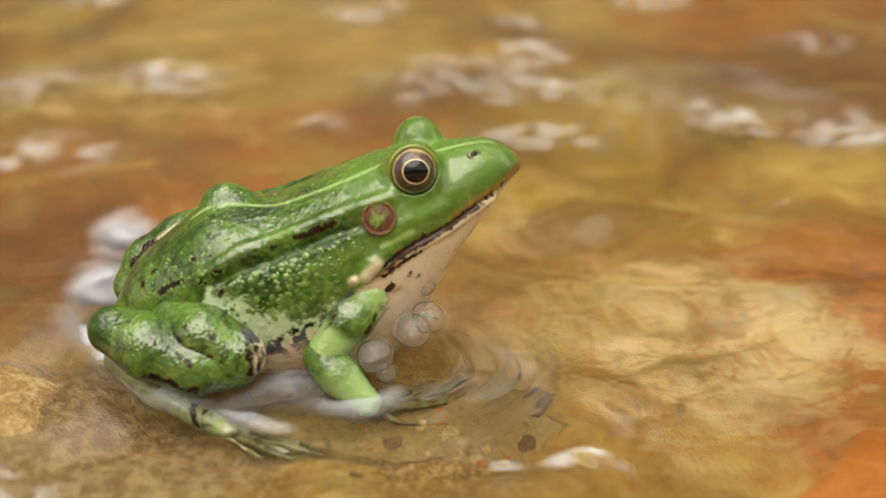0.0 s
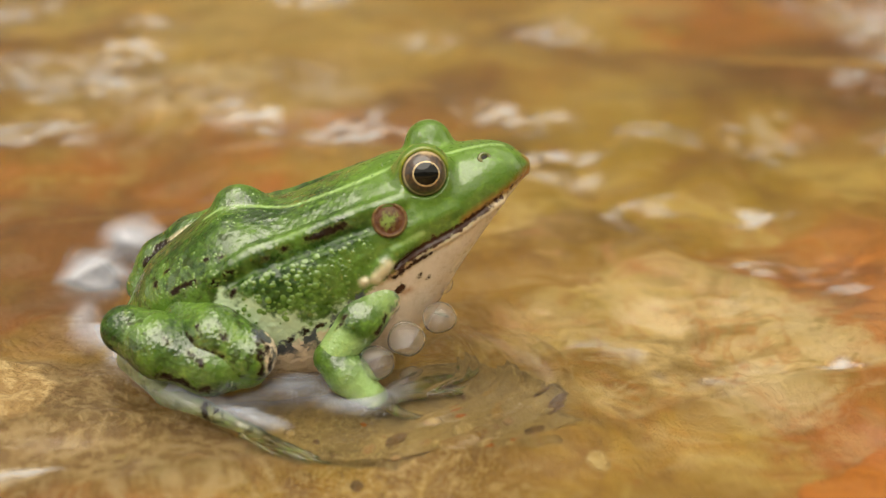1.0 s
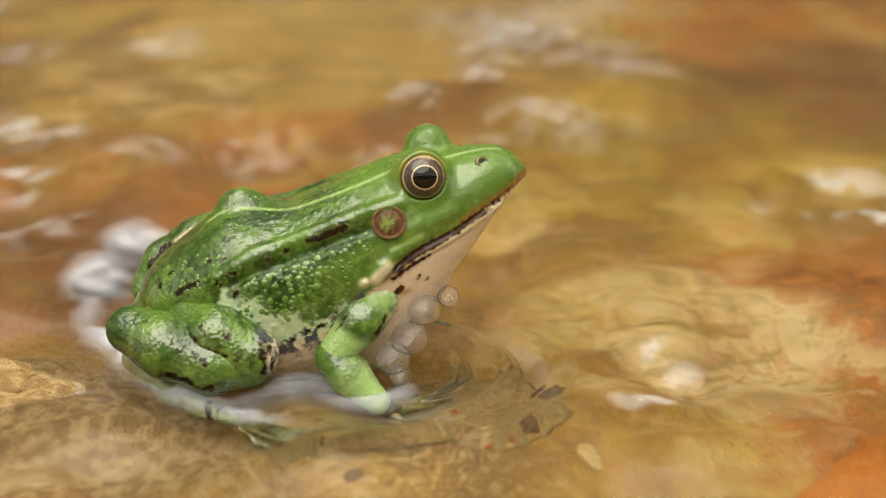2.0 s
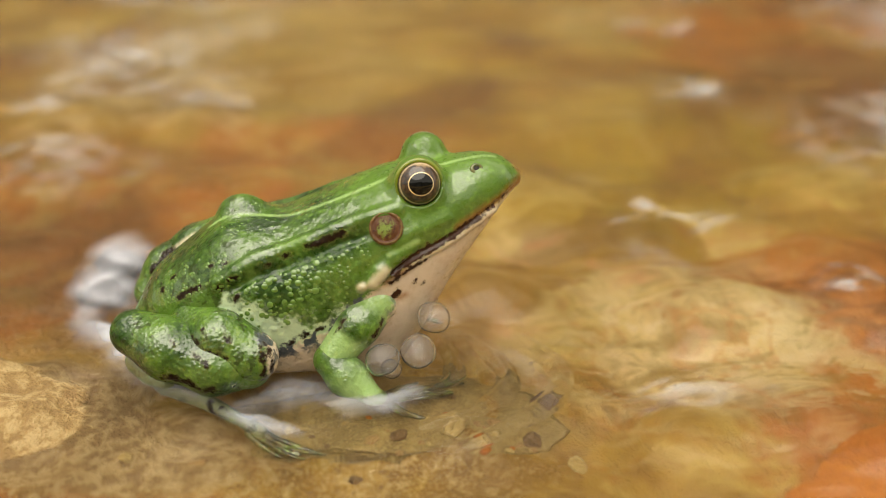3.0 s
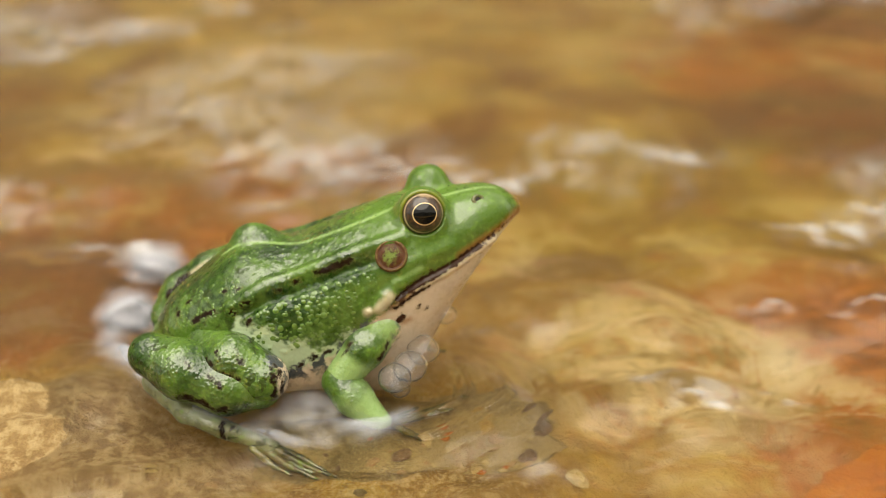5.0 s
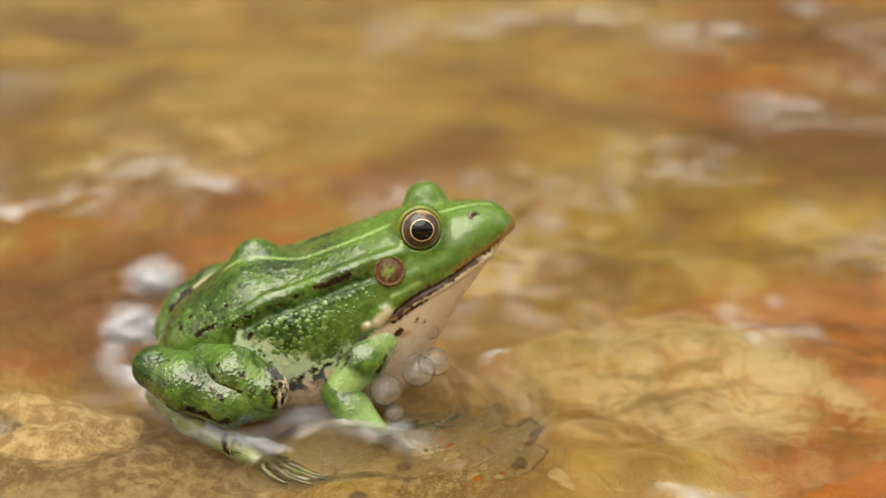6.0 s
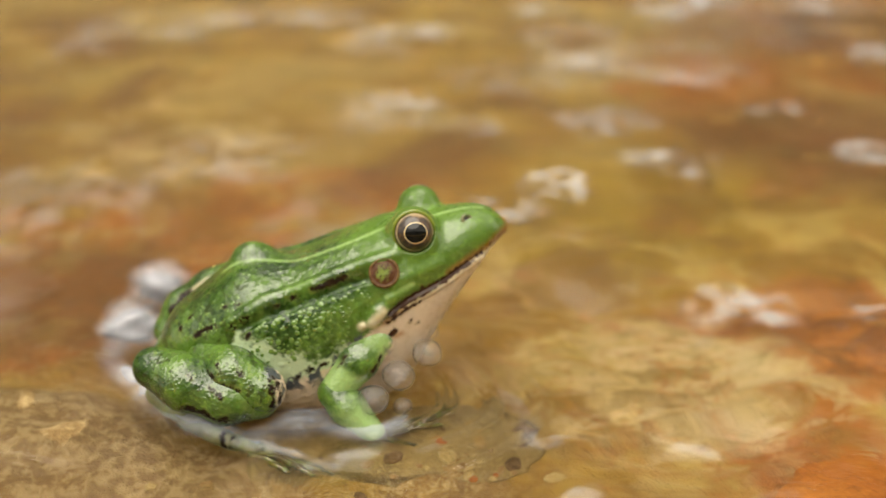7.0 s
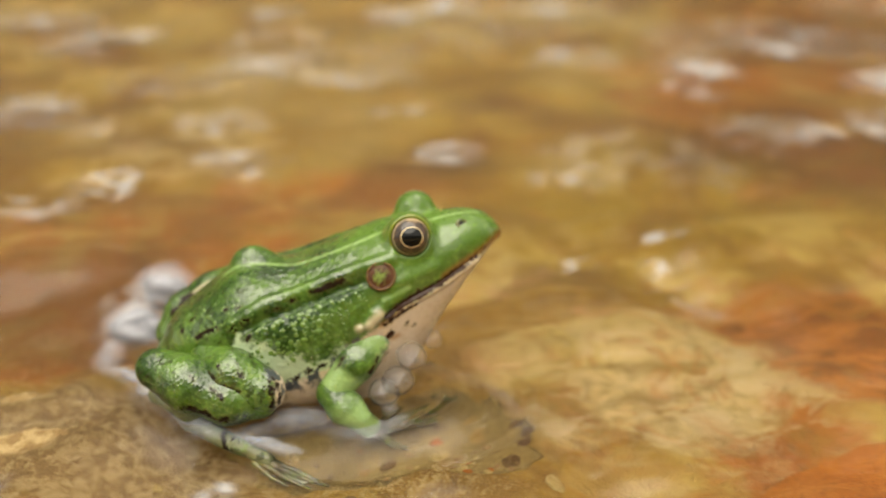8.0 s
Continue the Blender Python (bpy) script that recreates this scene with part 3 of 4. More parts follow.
def make_warts():
    """Pearl-like warts seated in the skin of the flank, the hip and the back."""
    me = body.data
    n = len(me.vertices)
    co, no = np.empty(n * 3), np.empty(n * 3, dtype=np.float32)
    me.vertices.foreach_get("co", co)
    me.vertices.foreach_get("normal", no)
    co, no = co.reshape(-1, 3) / MM, no.reshape(-1, 3)
    rng = np.random.RandomState(4)
    fold_x, fold_z = [f[0] for f in FOLD[::-1]], [f[2] for f in FOLD[::-1]]
    seeds = []
    for count, x0, x1, up, lo, r0, r1 in ((15, -10.5, -2.0, 3.0, 8.0, 0.44, 0.66), (130, -13.5, 2.5, 2.6, 11.0, 0.18, 0.46), (16, 1.0, 6.0, 2.0, 8.0, 0.18, 0.36)):
        for _ in range(count):
            x = rng.uniform(x0, x1)
            z = np.interp(x, fold_x, fold_z) - up - (lo - up) * rng.uniform(0, 1) ** 1.3
            seeds.append(((x, z), False, rng.uniform(r0, r1)))
    for _ in range(90):
        x = rng.uniform(-25, -13)
        seeds.append(((x, np.interp(x, (-25, -19, -13), (15.5, 18.5, 20.5)) - rng.uniform(-0.5, 3.5)), False, rng.uniform(0.18, 0.36)))
    for _ in range(110):
        seeds.append(((rng.uniform(-17, 9), rng.uniform(-7.0, 7.5)), True, rng.uniform(0.14, 0.30)))
    cap, faces = dome(1.0, 0.36, 4, 12)[:2]
    verts, quads = [], []
    for (a, b), above, r in seeds:
        d = (co[:, 0] - a) ** 2 + (co[:, 1 if above else 2] - b) ** 2 + np.where((no[:, 2] < 0.3) if above else (co[:, 1] > -4), 99, 0)
        i = int(np.argmin(d))
        turn = np.array(frame_of(no[i]).to_3x3())
        base = len(verts)
        verts.extend((cap * np.array((r, r * rng.uniform(0.75, 1.1), r * rng.uniform(0.6, 0.95)))) @ turn.T + co[i] - no[i] * 0.06 * r)
        quads.extend([tuple(k + base for k in f) for f in faces])
    tagged(mesh_ob("wart_cover", np.array(verts) * MM, quads, WART, body, "pearly pale green warts"), kind="stuff")


def frame_of(out):
    """A turn whose z axis points along out and whose y axis points up."""
    z = Vector(out).normalized()
    x = Vector((0, 0, 1)).cross(z).normalized()
    y = z.cross(x)
    return Matrix((x, y, z)).transposed().to_4x4()


def dome(r, bulge, rings=10, seg=40, start=0.0):
    """A round cap in the xy plane (mm): vertices, faces and the ring value 0 to 1."""
    v, f, ring = [(0, 0, bulge)], [], [0.0]
    for i in range(1, rings + 1):
        t = i / rings
        for k in range(seg):
            a = 2 * math.pi * k / seg
            v.append((r * t * math.cos(a), r * t * math.sin(a), bulge * math.cos(t * math.pi / 2)))
            ring.append(t)
    for k in range(seg):
        f.append((0, 1 + k, 1 + (k + 1) % seg))
    for i in range(rings - 1):
        a, b = 1 + i * seg, 1 + (i + 1) * seg
        for k in range(seg):
            f.append((a + k, b + k, b + (k + 1) % seg, a + (k + 1) % seg))
    return np.array(v), f, np.array(ring)


def ball(r, seg=48, rings=32):
    v, f = [], []
    for i in range(rings + 1):
        t = math.pi * i / rings
        for k in range(seg):
            a = 2 * math.pi * k / seg
            v.append((r * math.sin(t) * math.cos(a), r * math.sin(t) * math.sin(a), r * math.cos(t)))
    for i in range(rings):
        for k in range(seg):
            f.append((i * seg + k, (i + 1) * seg + k, (i + 1) * seg + (k + 1) % seg, i * seg + (k + 1) % seg))
    return np.array(v), f


def make_eyes():
    for s in (1, -1):
        side = np.array((1, s, 1))
        at = EYE_AT if s > 0 else np.array((15.0, -6.2, 29.7))
        v, f = ball(EYE_R)
        tilt = np.arctan2(np.hypot(v[:, 0], v[:, 1] * np.where(np.hypot(v[:, 0], v[:, 1]) < 2.2, 1.12, 1.0)), v[:, 2]) / radians(78)
        up = (v[:, 1] + 0.25 * v[:, 0]) / EYE_R
        eye = mesh_ob("eye", v * MM, f, IRIS, frog, "bronze and black eye with thin gold ring", {"ring": tilt, "up": up})
        eye.matrix_basis = Matrix.Translation(at * side * MM) @ frame_of(EYE_OUT * side)
        n, g = 28, []
        # a horizontal oval pupil that follows the ball
        pv = []
        for i in range(9):
            for k in range(n):
                a = 2 * math.pi * k / n
                x, y = 1.74 * i / 8 * math.cos(a), 1.56 * i / 8 * math.sin(a)
                pv.append((x, y, math.sqrt((EYE_R + 0.035) ** 2 - x * x - y * y)))
        for i in range(8):
            for k in range(n):
                g.append((i * n + k, (i + 1) * n + k, (i + 1) * n + (k + 1) % n, i * n + (k + 1) % n))
        mesh_ob("pupil", np.array(pv) * MM, g, PUPIL, eye, "black oval pupil")
        if s < 0:
            continue
        # the fleshy lid that rings the ball, thicker above
        lv, lf, seg, tube = [], [], 44, 10
        for i in range(seg):
            a = 2 * math.pi * i / seg
            thick = 0.26 + 0.12 * max(math.sin(a), 0) + 0.03 * math.sin(5 * a)
            for k in range(tube):
                b = 2 * math.pi * k / tube
                q = 3.34 + thick * math.cos(b)
                lv.append((q * math.cos(a), q * math.sin(a), 0.72 + 0.28 * math.sin(a) + 0.8 * thick * math.sin(b)))
                lf.append((i * tube + k, ((i + 1) % seg) * tube + k, ((i + 1) % seg) * tube + (k + 1) % tube, i * tube + (k + 1) % tube))
        mesh_ob("eyelid", np.array(lv) * MM, lf, EYELID, eye, "thin yellow-green eyelid rim")


def make_tympana():
    for s in (1, -1):
        x, z = 8.1, 24.0
        p = np.array(near(x, z))
        e = 0.4
        grad = np.array([trunk((p + d)[None])[0] - trunk((p - d)[None])[0] for d in np.eye(3) * e])
        out = grad / np.linalg.norm(grad) * np.array((1, s, 1))
        v, f, ring = dome(2.5, 0.4, 14, 48)
        v[:, 2] += np.where(ring > 0.8, np.sin(np.clip((ring - 0.8) / 0.2, 0, 1) * math.pi) * 0.22, 0) - 0.1
        o = mesh_ob("tympanum", v * MM, f, TYMPANUM, frog, "round brown ear disc with green centre", {"ring": ring})
        o.matrix_basis = Matrix.Translation((p * np.array((1, s, 1)) + out * 0.34) * MM) @ frame_of(out)


def make_nostrils():
    for s in (1, -1):
        p = np.array((22.0, -3.7, 0.0))
        p[2] = roof_z(22.0, -3.7) - (0.1 if s > 0 else 0.5)
        out = np.array((0.25, -0.75 * s, 0.6))
        pv, f = [], []
        for i in range(24):
            a = 2 * math.pi * i / 24
            for k in range(10):
                b = 2 * math.pi * k / 10
                r = 0.78 + 0.32 * math.cos(b)
                pv.append((r * math.cos(a), 0.85 * r * math.sin(a), 0.30 * math.sin(b)))
        for i in range(24):
            for k in range(10):
                f.append((i * 10 + k, ((i + 1) % 24) * 10 + k, ((i + 1) % 24) * 10 + (k + 1) % 10, i * 10 + (k + 1) % 10))
        o = mesh_ob("nostril", np.array(pv) * MM, f, NOSTRIL_RIM, frog, "yellowish nostril rim")
        o.matrix_basis = Matrix.Translation(p * np.array((1, s, 1)) * MM) @ frame_of(out)
        dv, df, _ = dome(0.95, 0.22, 5, 20)
        mesh_ob("nostril_hole", dv * MM, df, NOSTRIL_HOLE, o, "dark nostril opening")


make_warts(), make_eyes(), make_tympana(), make_nostrils()


def box_of(points, pad=2.0):
    a = np.array([p[:3] for p in points])
    r = max(p[3] for p in points) + pad
    return tuple(a.min(0) - r), tuple(a.max(0) + r)


def leg_part(name, points, k=1.2, h=0.4, label="", parent=None, **kw):
    lo, hi = box_of(points)
    return frog_part(name, lambda p: limb(p, points, k), lo, hi, h, label, parent, **kw)


def flip(points):
    return [(p[0], -p[1], *p[2:]) for p in points]


def on_limb(points, t, way, r=1.06):
    """A place on a limb's skin: t runs from 0 to 1 along it, way points out of it."""
    n = len(points) - 1
    i = min(int(t * n), n - 1)
    a, b = np.array(points[i]), np.array(points[i + 1])
    c = a + (b - a) * (t * n - i)
    w = np.array(way, float)
    return tuple(c[:3] + w / np.linalg.norm(w) * c[3] * r)


def hind_leg(far):
    m = flip if far else (lambda q: q)
    thigh = m([(-20.5, -8.6, 9.4, 3.6), (-16.6, -13, 9.2, 4.1), (-12.0, -15.0, 7.0, 3.9)])
    shank = m([(-12.5, -15, 5.4, 3.3), (-17.5, -14.6, 5.6, 4.2), (-24, -12.4, 7.6, 4.5), (-29.2, -9.6, 9.0, 3.5)])
    if far:
        thigh = [(-15.5, 6.2, 17.6, 3.4), (-20.5, 7.6, 14.2, 4.1), (-25.5, 7.6, 11.0, 3.9), (-28.2, 6.2, 8.0, 3.2)]
        shank = [(-12.5, 15, 5.4, 3.3), (-17.5, 14.0, 5.6, 4.0), (-22, 11.0, 6.6, 3.8), (-27.0, 7.6, 6.4, 3.2)]
    tarsus = m([(-29.5, -7.5, 3.0, 2.0), (-24, -12.4, 0.2, 1.9), (-16.0, -18.4, -1.6, 1.6)])
    foot = m([(-16.2, -18.4, -1.4, 1.6), (-11.4, -21.0, -3.4, 1.3)])
    sx = -1 if far else 1
    th_dark = []
    for i in range(7):
        cz = -0.62 + 0.22 * i
        for k, cx in enumerate((0.50, 0.78)):
            w = math.sqrt(1 - cz * cz)
            px, py, pz = -12 + 3.9 * cx * w, -15 - 3.9 * math.sqrt(1 - cx * cx) * w, 7.0 + 3.9 * cz + 0.35 * k
            th_dark.append(((px, py * sx, pz), (px + 0.25 * math.sin(i * 2.2 + k), py * sx, pz + 0.3 * math.cos(i * 1.9)), 0.30 + 0.12 * ((i * 7 + k * 3) % 3)))
    # second rod: shade of the crease against the shank, drawn as a dark mark
    th_dark += [((-22, -11 * sx, 13.0), (-20, -13.4 * sx, 13.0), 0.25), ((-18.6, -15.6 * sx, 12.2), (-16.6, -17.6 * sx, 8.6), 0.28), ((-15.4, -16.6 * sx, 11.4), (-15.0, -17 * sx, 10.8), 0.36)]
    # dark marks down the thigh-shank crease, its shade put into the skin
    for i in range(7):
        t = 0.30 + 0.09 * i
        th_dark.append((on_limb(thigh, t, (-0.62, -0.72 * sx, 0.30)), on_limb(thigh, t + 0.06, (-0.60, -0.74 * sx, 0.22)), 0.22 + 0.22 * abs(math.sin(i * 1.9))))
    cream = []
    if far:
        th_dark = [((-25.0, 4.6, 15.2), (-25.6, 4.6, 14.6), 1.2), ((-27.0, 4.2, 13.0), (-27.4, 4.2, 12.4), 1.0)]
        cream = [((-17.6, 3.8, 20.0), (-24.2, 4.0, 15.4), 1.3), ((-25.2, 3.6, 12.6), (-26.6, 3.8, 11.8), 0.9)]
    leg_part("thigh", thigh, 1.5, 0.4, "green thigh with black blotches", mat=LIMB_SKIN, dark=th_dark, cream=cream,
                 belly=lambda p: np.minimum(p[:, 2] - np.interp(p[:, 0], [-26, -12], [3, 2.0]), -9.9 - p[:, 0]), mottle=lambda p: np.clip(0.70 + (p[:, 0] + 14) / 12, 0.15, 0.7), rough=lambda p: np.full(len(p), 0.75))
    sh_dark = []
    for i in range(15):
        t = 0.30 + 0.69 * i / 14
        sh_dark.append((on_limb(shank, t, (0, -0.80 * sx, -0.36 + 0.12 * math.sin(i * 2.1))), on_limb(shank, min(t + 0.035, 1), (0, -0.80 * sx, -0.38)), 0.34 + 0.34 * abs(math.sin(i * 1.3))))
    for i, (t, z) in enumerate(((0.97, -0.1), (0.93, 0.25), (0.86, -0.25), (0.62, 0.75), (0.45, 0.62), (0.38, 0.45))):
        sh_dark.append((on_limb(shank, t, (0, -0.8 * sx, z)), on_limb(shank, t - 0.02, (0, -0.8 * sx, z - 0.06)), 0.26 + 0.07 * (i % 3)))
    sh_dark += [((-31, -11.6 * sx, 9.0), (-30.4, -12.2 * sx, 8.6), 0.35), ((-26, -14.8 * sx, 10.2), (-25.2, -15.2 * sx, 9.9), 0.3)]
    leg_part("shank", shank, 1.5, 0.4, "green shank with a dark band", mat=LIMB_SKIN, dark=sh_dark,
             belly=lambda p: p[:, 2] - np.interp(p[:, 0], [-30, -22, -12], [4.0, 1.6, 0.6]), mottle=lambda p: np.clip(0.35 - (p[:, 0] + 22) / 12, 0.12, 0.9), shade=lambda p: np.clip((-27 - p[:, 0]) / 5, 0, 0.8), rough=lambda p: np.full(len(p), 0.75))
    leg_part("tarsus", tarsus, 1.0, 0.4, "pale grey-green tarsus under water", mat=WEB_SKIN,
             mottle=lambda p: np.full(len(p), 0.3),
             dark=[((-18.4, -17.0 * sx, 0.6), (-18.0, -19.2 * sx, -1.6), 0.5), ((-16.6, -18.2 * sx, 0.4), (-16.0, -20.2 * sx, -2.0), 0.6)])
    paw = leg_part("hind_foot", foot, 1.0, 0.4, "olive webbed hind foot under water", mat=WEB_SKIN, mottle=lambda p: np.full(len(p), 0.7))
    toes = [[(-12, -20.8, -3.4, 0.9), (-7.4, -23.6, -4.6, 0.6), (-1.6, -26.4, -5.6, 0.35)],
            [(-12.5, -21.2, -3.6, 0.8), (-8.6, -24.2, -4.8, 0.5), (-4.6, -26.6, -5.7, 0.32)],
            [(-12, -20.6, -3.4, 0.8), (-7.0, -22.6, -4.6, 0.5), (-3.2, -24.6, -5.6, 0.32)],
            [(-13.4, -21.2, -3.8, 0.7), (-10.8, -23.8, -5.0, 0.45), (-8.4, -25.4, -5.7, 0.3)],
            [(-12.5, -20.0, -3.4, 0.7), (-8.8, -21.2, -4.8, 0.45), (-6, -22.2, -5.6, 0.3)]]
    frog_part("web", lambda p: limb(p * np.array((1, sx, 2.6)), [(-12.5, -20.8, -10.4, 1.1), (-8.2, -23.0, -12.6, 1.5), (-5.5, -24.4, -13.9, 1.2)]),
              (-17, min(-29 * sx, -18 * sx), -7), (-3, max(-29 * sx, -18 * sx), -2), 0.3, "pale thin web between the toes", paw, WEB_SKIN,
              mottle=lambda p: np.full(len(p), 0.6))
    for t in toes:
        t = m(t)
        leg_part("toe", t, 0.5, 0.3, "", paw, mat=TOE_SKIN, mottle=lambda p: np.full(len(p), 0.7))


def fore_leg(far):
    m = flip if far else (lambda q: q)
    sx = -1 if far else 1
    upper = m([(6.5, -8.6, 11.8, 3.4), (3.6, -11.2, 9.4, 3.2), (-0.6, -13.0, 4.6, 2.6)])
    lower = m([(-0.6, -13.0, 4.6, 2.7), (1.6, -14.6, 2.6, 2.9), (5.4, -16.8, -0.8, 2.0)])
    paw = m([(5.2, -16.8, -0.8, 1.9), (8.2, -15.6, -3.2, 1.2)])
    # pale green over the upper arm, its wet sheen put into the colour
    leg_part("upper_arm", upper, 1.2, 0.4, "bright green upper arm", mat=LIMB_SKIN, light=[(upper[0][:3], upper[2][:3], 3.75)],
             # last two rods colour in the shaded gap between arm and flank
             dark=[((6.8, -12.2 * sx, 10.6), (5.6, -13.6 * sx, 8.8), 0.55), ((-3.2, -14 * sx, 5), (-1.6, -14.6 * sx, 8), 0.35), ((-1.6, -14.2 * sx, 8), (1.4, -13.2 * sx, 11.2), 0.3)],
             belly=lambda p: 2.4 - (p[:, 0] - 4.6) + 0.5 * (p[:, 2] - 8), rough=lambda p: np.full(len(p), 0.4), head=lambda p: np.full(len(p), 0.35))
    # forearm sheen is coloured in as pale green as well
    leg_part("forearm", lower, 1.2, 0.4, "green wet forearm entering the water", mat=LIMB_SKIN, light=[(lower[1][:3], lower[2][:3], 3.2)],
             dark=[((0.0, -16.4 * sx, 0.6), (3.0, -18.2 * sx, -1.6), 0.4)], rough=lambda p: np.full(len(p), 0.4), head=lambda p: np.full(len(p), 0.35))
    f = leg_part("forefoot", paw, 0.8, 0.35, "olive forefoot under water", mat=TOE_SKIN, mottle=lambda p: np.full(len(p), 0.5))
    tips = [[(7.6, -15.6, -3.0, 1.0), (13, -12.4, -3.8, 0.7), (18.8, -9.2, -4.6, 0.42)],
            [(7.6, -15.8, -3.0, 1.0), (12, -14.4, -3.9, 0.65), (16.8, -12.9, -4.6, 0.4)],
            [(7.0, -16.2, -3.0, 0.9), (9.6, -18.0, -4.4, 0.6), (12.4, -19.2, -5.2, 0.4)],
            [(7.2, -15.2, -2.8, 0.9), (9.6, -12.0, -4.2, 0.6), (12, -9.6, -5.0, 0.4)]]
    for t in tips:
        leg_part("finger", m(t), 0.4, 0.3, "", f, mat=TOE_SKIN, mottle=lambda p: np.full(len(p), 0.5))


for far in (False, True):
    hind_leg(far)
    fore_leg(far)


# ---- stream bed: one sheet to the horizon ----
def soft_noise(x, y, s, seed):
    return np.array([noise.noise((a * s + seed, b * s - seed, seed * 1.7)) for a, b in zip(x, y)])


def bed_height(x, y):
    """Metres; the water level is 0."""
    z = np.full(len(x), -0.0075)
    z += -0.010 * np.exp(-(((x - 0.06) / 0.05) ** 2 + ((y - 0.07) / 0.06) ** 2))
    z += -0.006 * np.clip((y - 0.05) / 0.2, 0, 1)
    bar = np.exp(-(((x + 0.068) / 0.036) ** 4 + ((y + 0.0100) / 0.0135) ** 4))
    m = bar > 0.01
    z[m] += bar[m] * (0.0082 + 0.0028 * soft_noise(x[m], y[m], 120, 5) + 0.0012 * soft_noise(x[m], y[m], 400, 2))
    for cx, cy, rx, ry, up in ((0.066, 0.016, 0.018, 0.012, 0.0042), (0.086, 0.002, 0.014, 0.010, 0.0036), (0.050, 0.000, 0.012, 0.010, 0.0026)):
        z += up * np.exp(-(((x - cx + 0.25 * (y - cy)) / rx) ** 2 + ((y - cy) / ry) ** 2))
    near_in = np.exp(-((x / 0.5) ** 2 + ((y - 0.05) / 0.5) ** 2))
    m = near_in > 0.02
    add = np.zeros(len(x))
    add[m] = soft_noise(x[m], y[m], 28, 3) * 0.0030 + soft_noise(x[m], y[m], 90, 7) * 0.0011 + soft_noise(x[m], y[m], 260, 9) * 0.0004
    z += add * near_in
    away = np.abs(y - 0.05)
    z += np.clip((away - 0.62) / 0.4, 0, 1) ** 2 * 0.10 + np.clip((away - 1.1) / 40, 0, 1) * 1.5
    return z


def make_ground():
    u = np.linspace(-1, 1, 431)
    ax = np.sign(u) * (0.16 * np.abs(u) * 2 + 0.02 * (np.sinh(np.abs(u) * 9) - 9 * np.abs(u)))
    gx, gy = np.meshgrid(ax + 0.02, ax + 0.06, indexing="ij")
    x, y = gx.ravel(), gy.ravel()
    z = bed_height(x, y)
    n = len(u)
    i = np.arange(n * n).reshape(n, n)
    f = np.stack([i[:-1, :-1], i[1:, :-1], i[1:, 1:], i[:-1, 1:]], -1).reshape(-1, 4)

    def spot(cx, cy, rx, ry):
        return np.exp(-(((x - cx) / rx) ** 2 + ((y - cy) / ry) ** 2))

    rust = 1.0 * spot(-0.055, 0.055, 0.06, 0.05) + 1.7 * spot(0.098, 0.001, 0.016, 0.026) + 0.8 * spot(0.082, 0.034, 0.025, 0.008) + 1.9 * spot(0.104, 0.016, 0.026, 0.022) + 0.4 * spot(0.075, -0.020, 0.03, 0.010) + 0.8 * spot(0.0, 0.11, 0.05, 0.02) + 1.3 * spot(0.16, 0.19, 0.06, 0.08) + 1.2 * spot(0.25, 0.32, 0.10, 0.12) + 1.2 * spot(-0.045, -0.036, 0.03, 0.006) + 1.6 * spot(0.085, -0.040, 0.030, 0.012)
    algae = 0.9 * spot(0.055, 0.075, 0.04, 0.05) + 0.7 * spot(0.10, 0.12, 0.03, 0.06)
    g = mesh_ob("ground", np.stack([x, y, z], 1), f, BED, None, "shallow stream bed of tan silt and orange iron crust", {"pale": 1.7 * spot(0.057, 0.012, 0.022, 0.018) + 0.7 * spot(0.068, 0.004, 0.014, 0.009) + 0.6 * spot(0.050, -0.014, 0.016, 0.006) + 0.6 * spot(0.035, 0.060, 0.02, 0.02) + 0.5 * spot(-0.05, 0.16, 0.06, 0.05), "sand": np.clip(np.exp(-(((x + 0.070) / 0.040) ** 4 + ((y + 0.0100) / 0.0150) ** 4)) + 0.75 * spot(-0.026, -0.024, 0.022, 0.012), 0, 1), "fleck": np.clip(1.3 * spot(0.066, 0.004, 0.032, 0.030), 0, 1), "silt": 1.3 * spot(0.150, 0.135, 0.04, 0.04) + 0.9 * spot(0.22, 0.26, 0.09, 0.10) + 0.5 * spot(-0.17, 0.30, 0.06, 0.06) + 1.05 * spot(-0.055, 0.050, 0.034, 0.032), "ore": 1.1 * spot(0.104, 0.010, 0.018, 0.022) + 0.6 * spot(0.080, 0.026, 0.014, 0.008), "rust": rust, "algae": algae, "deep": np.clip((y - 0.05) / 0.08, 0, 1), "crust": np.clip(0.25 + np.exp(-((y + 0.03) / 0.04) ** 2), 0.25, 1) * np.clip(1 - (x - 0.015) / 0.02, 0.12, 1)})
    tagged(g, category="stream bed", kind="structure")


make_ground()


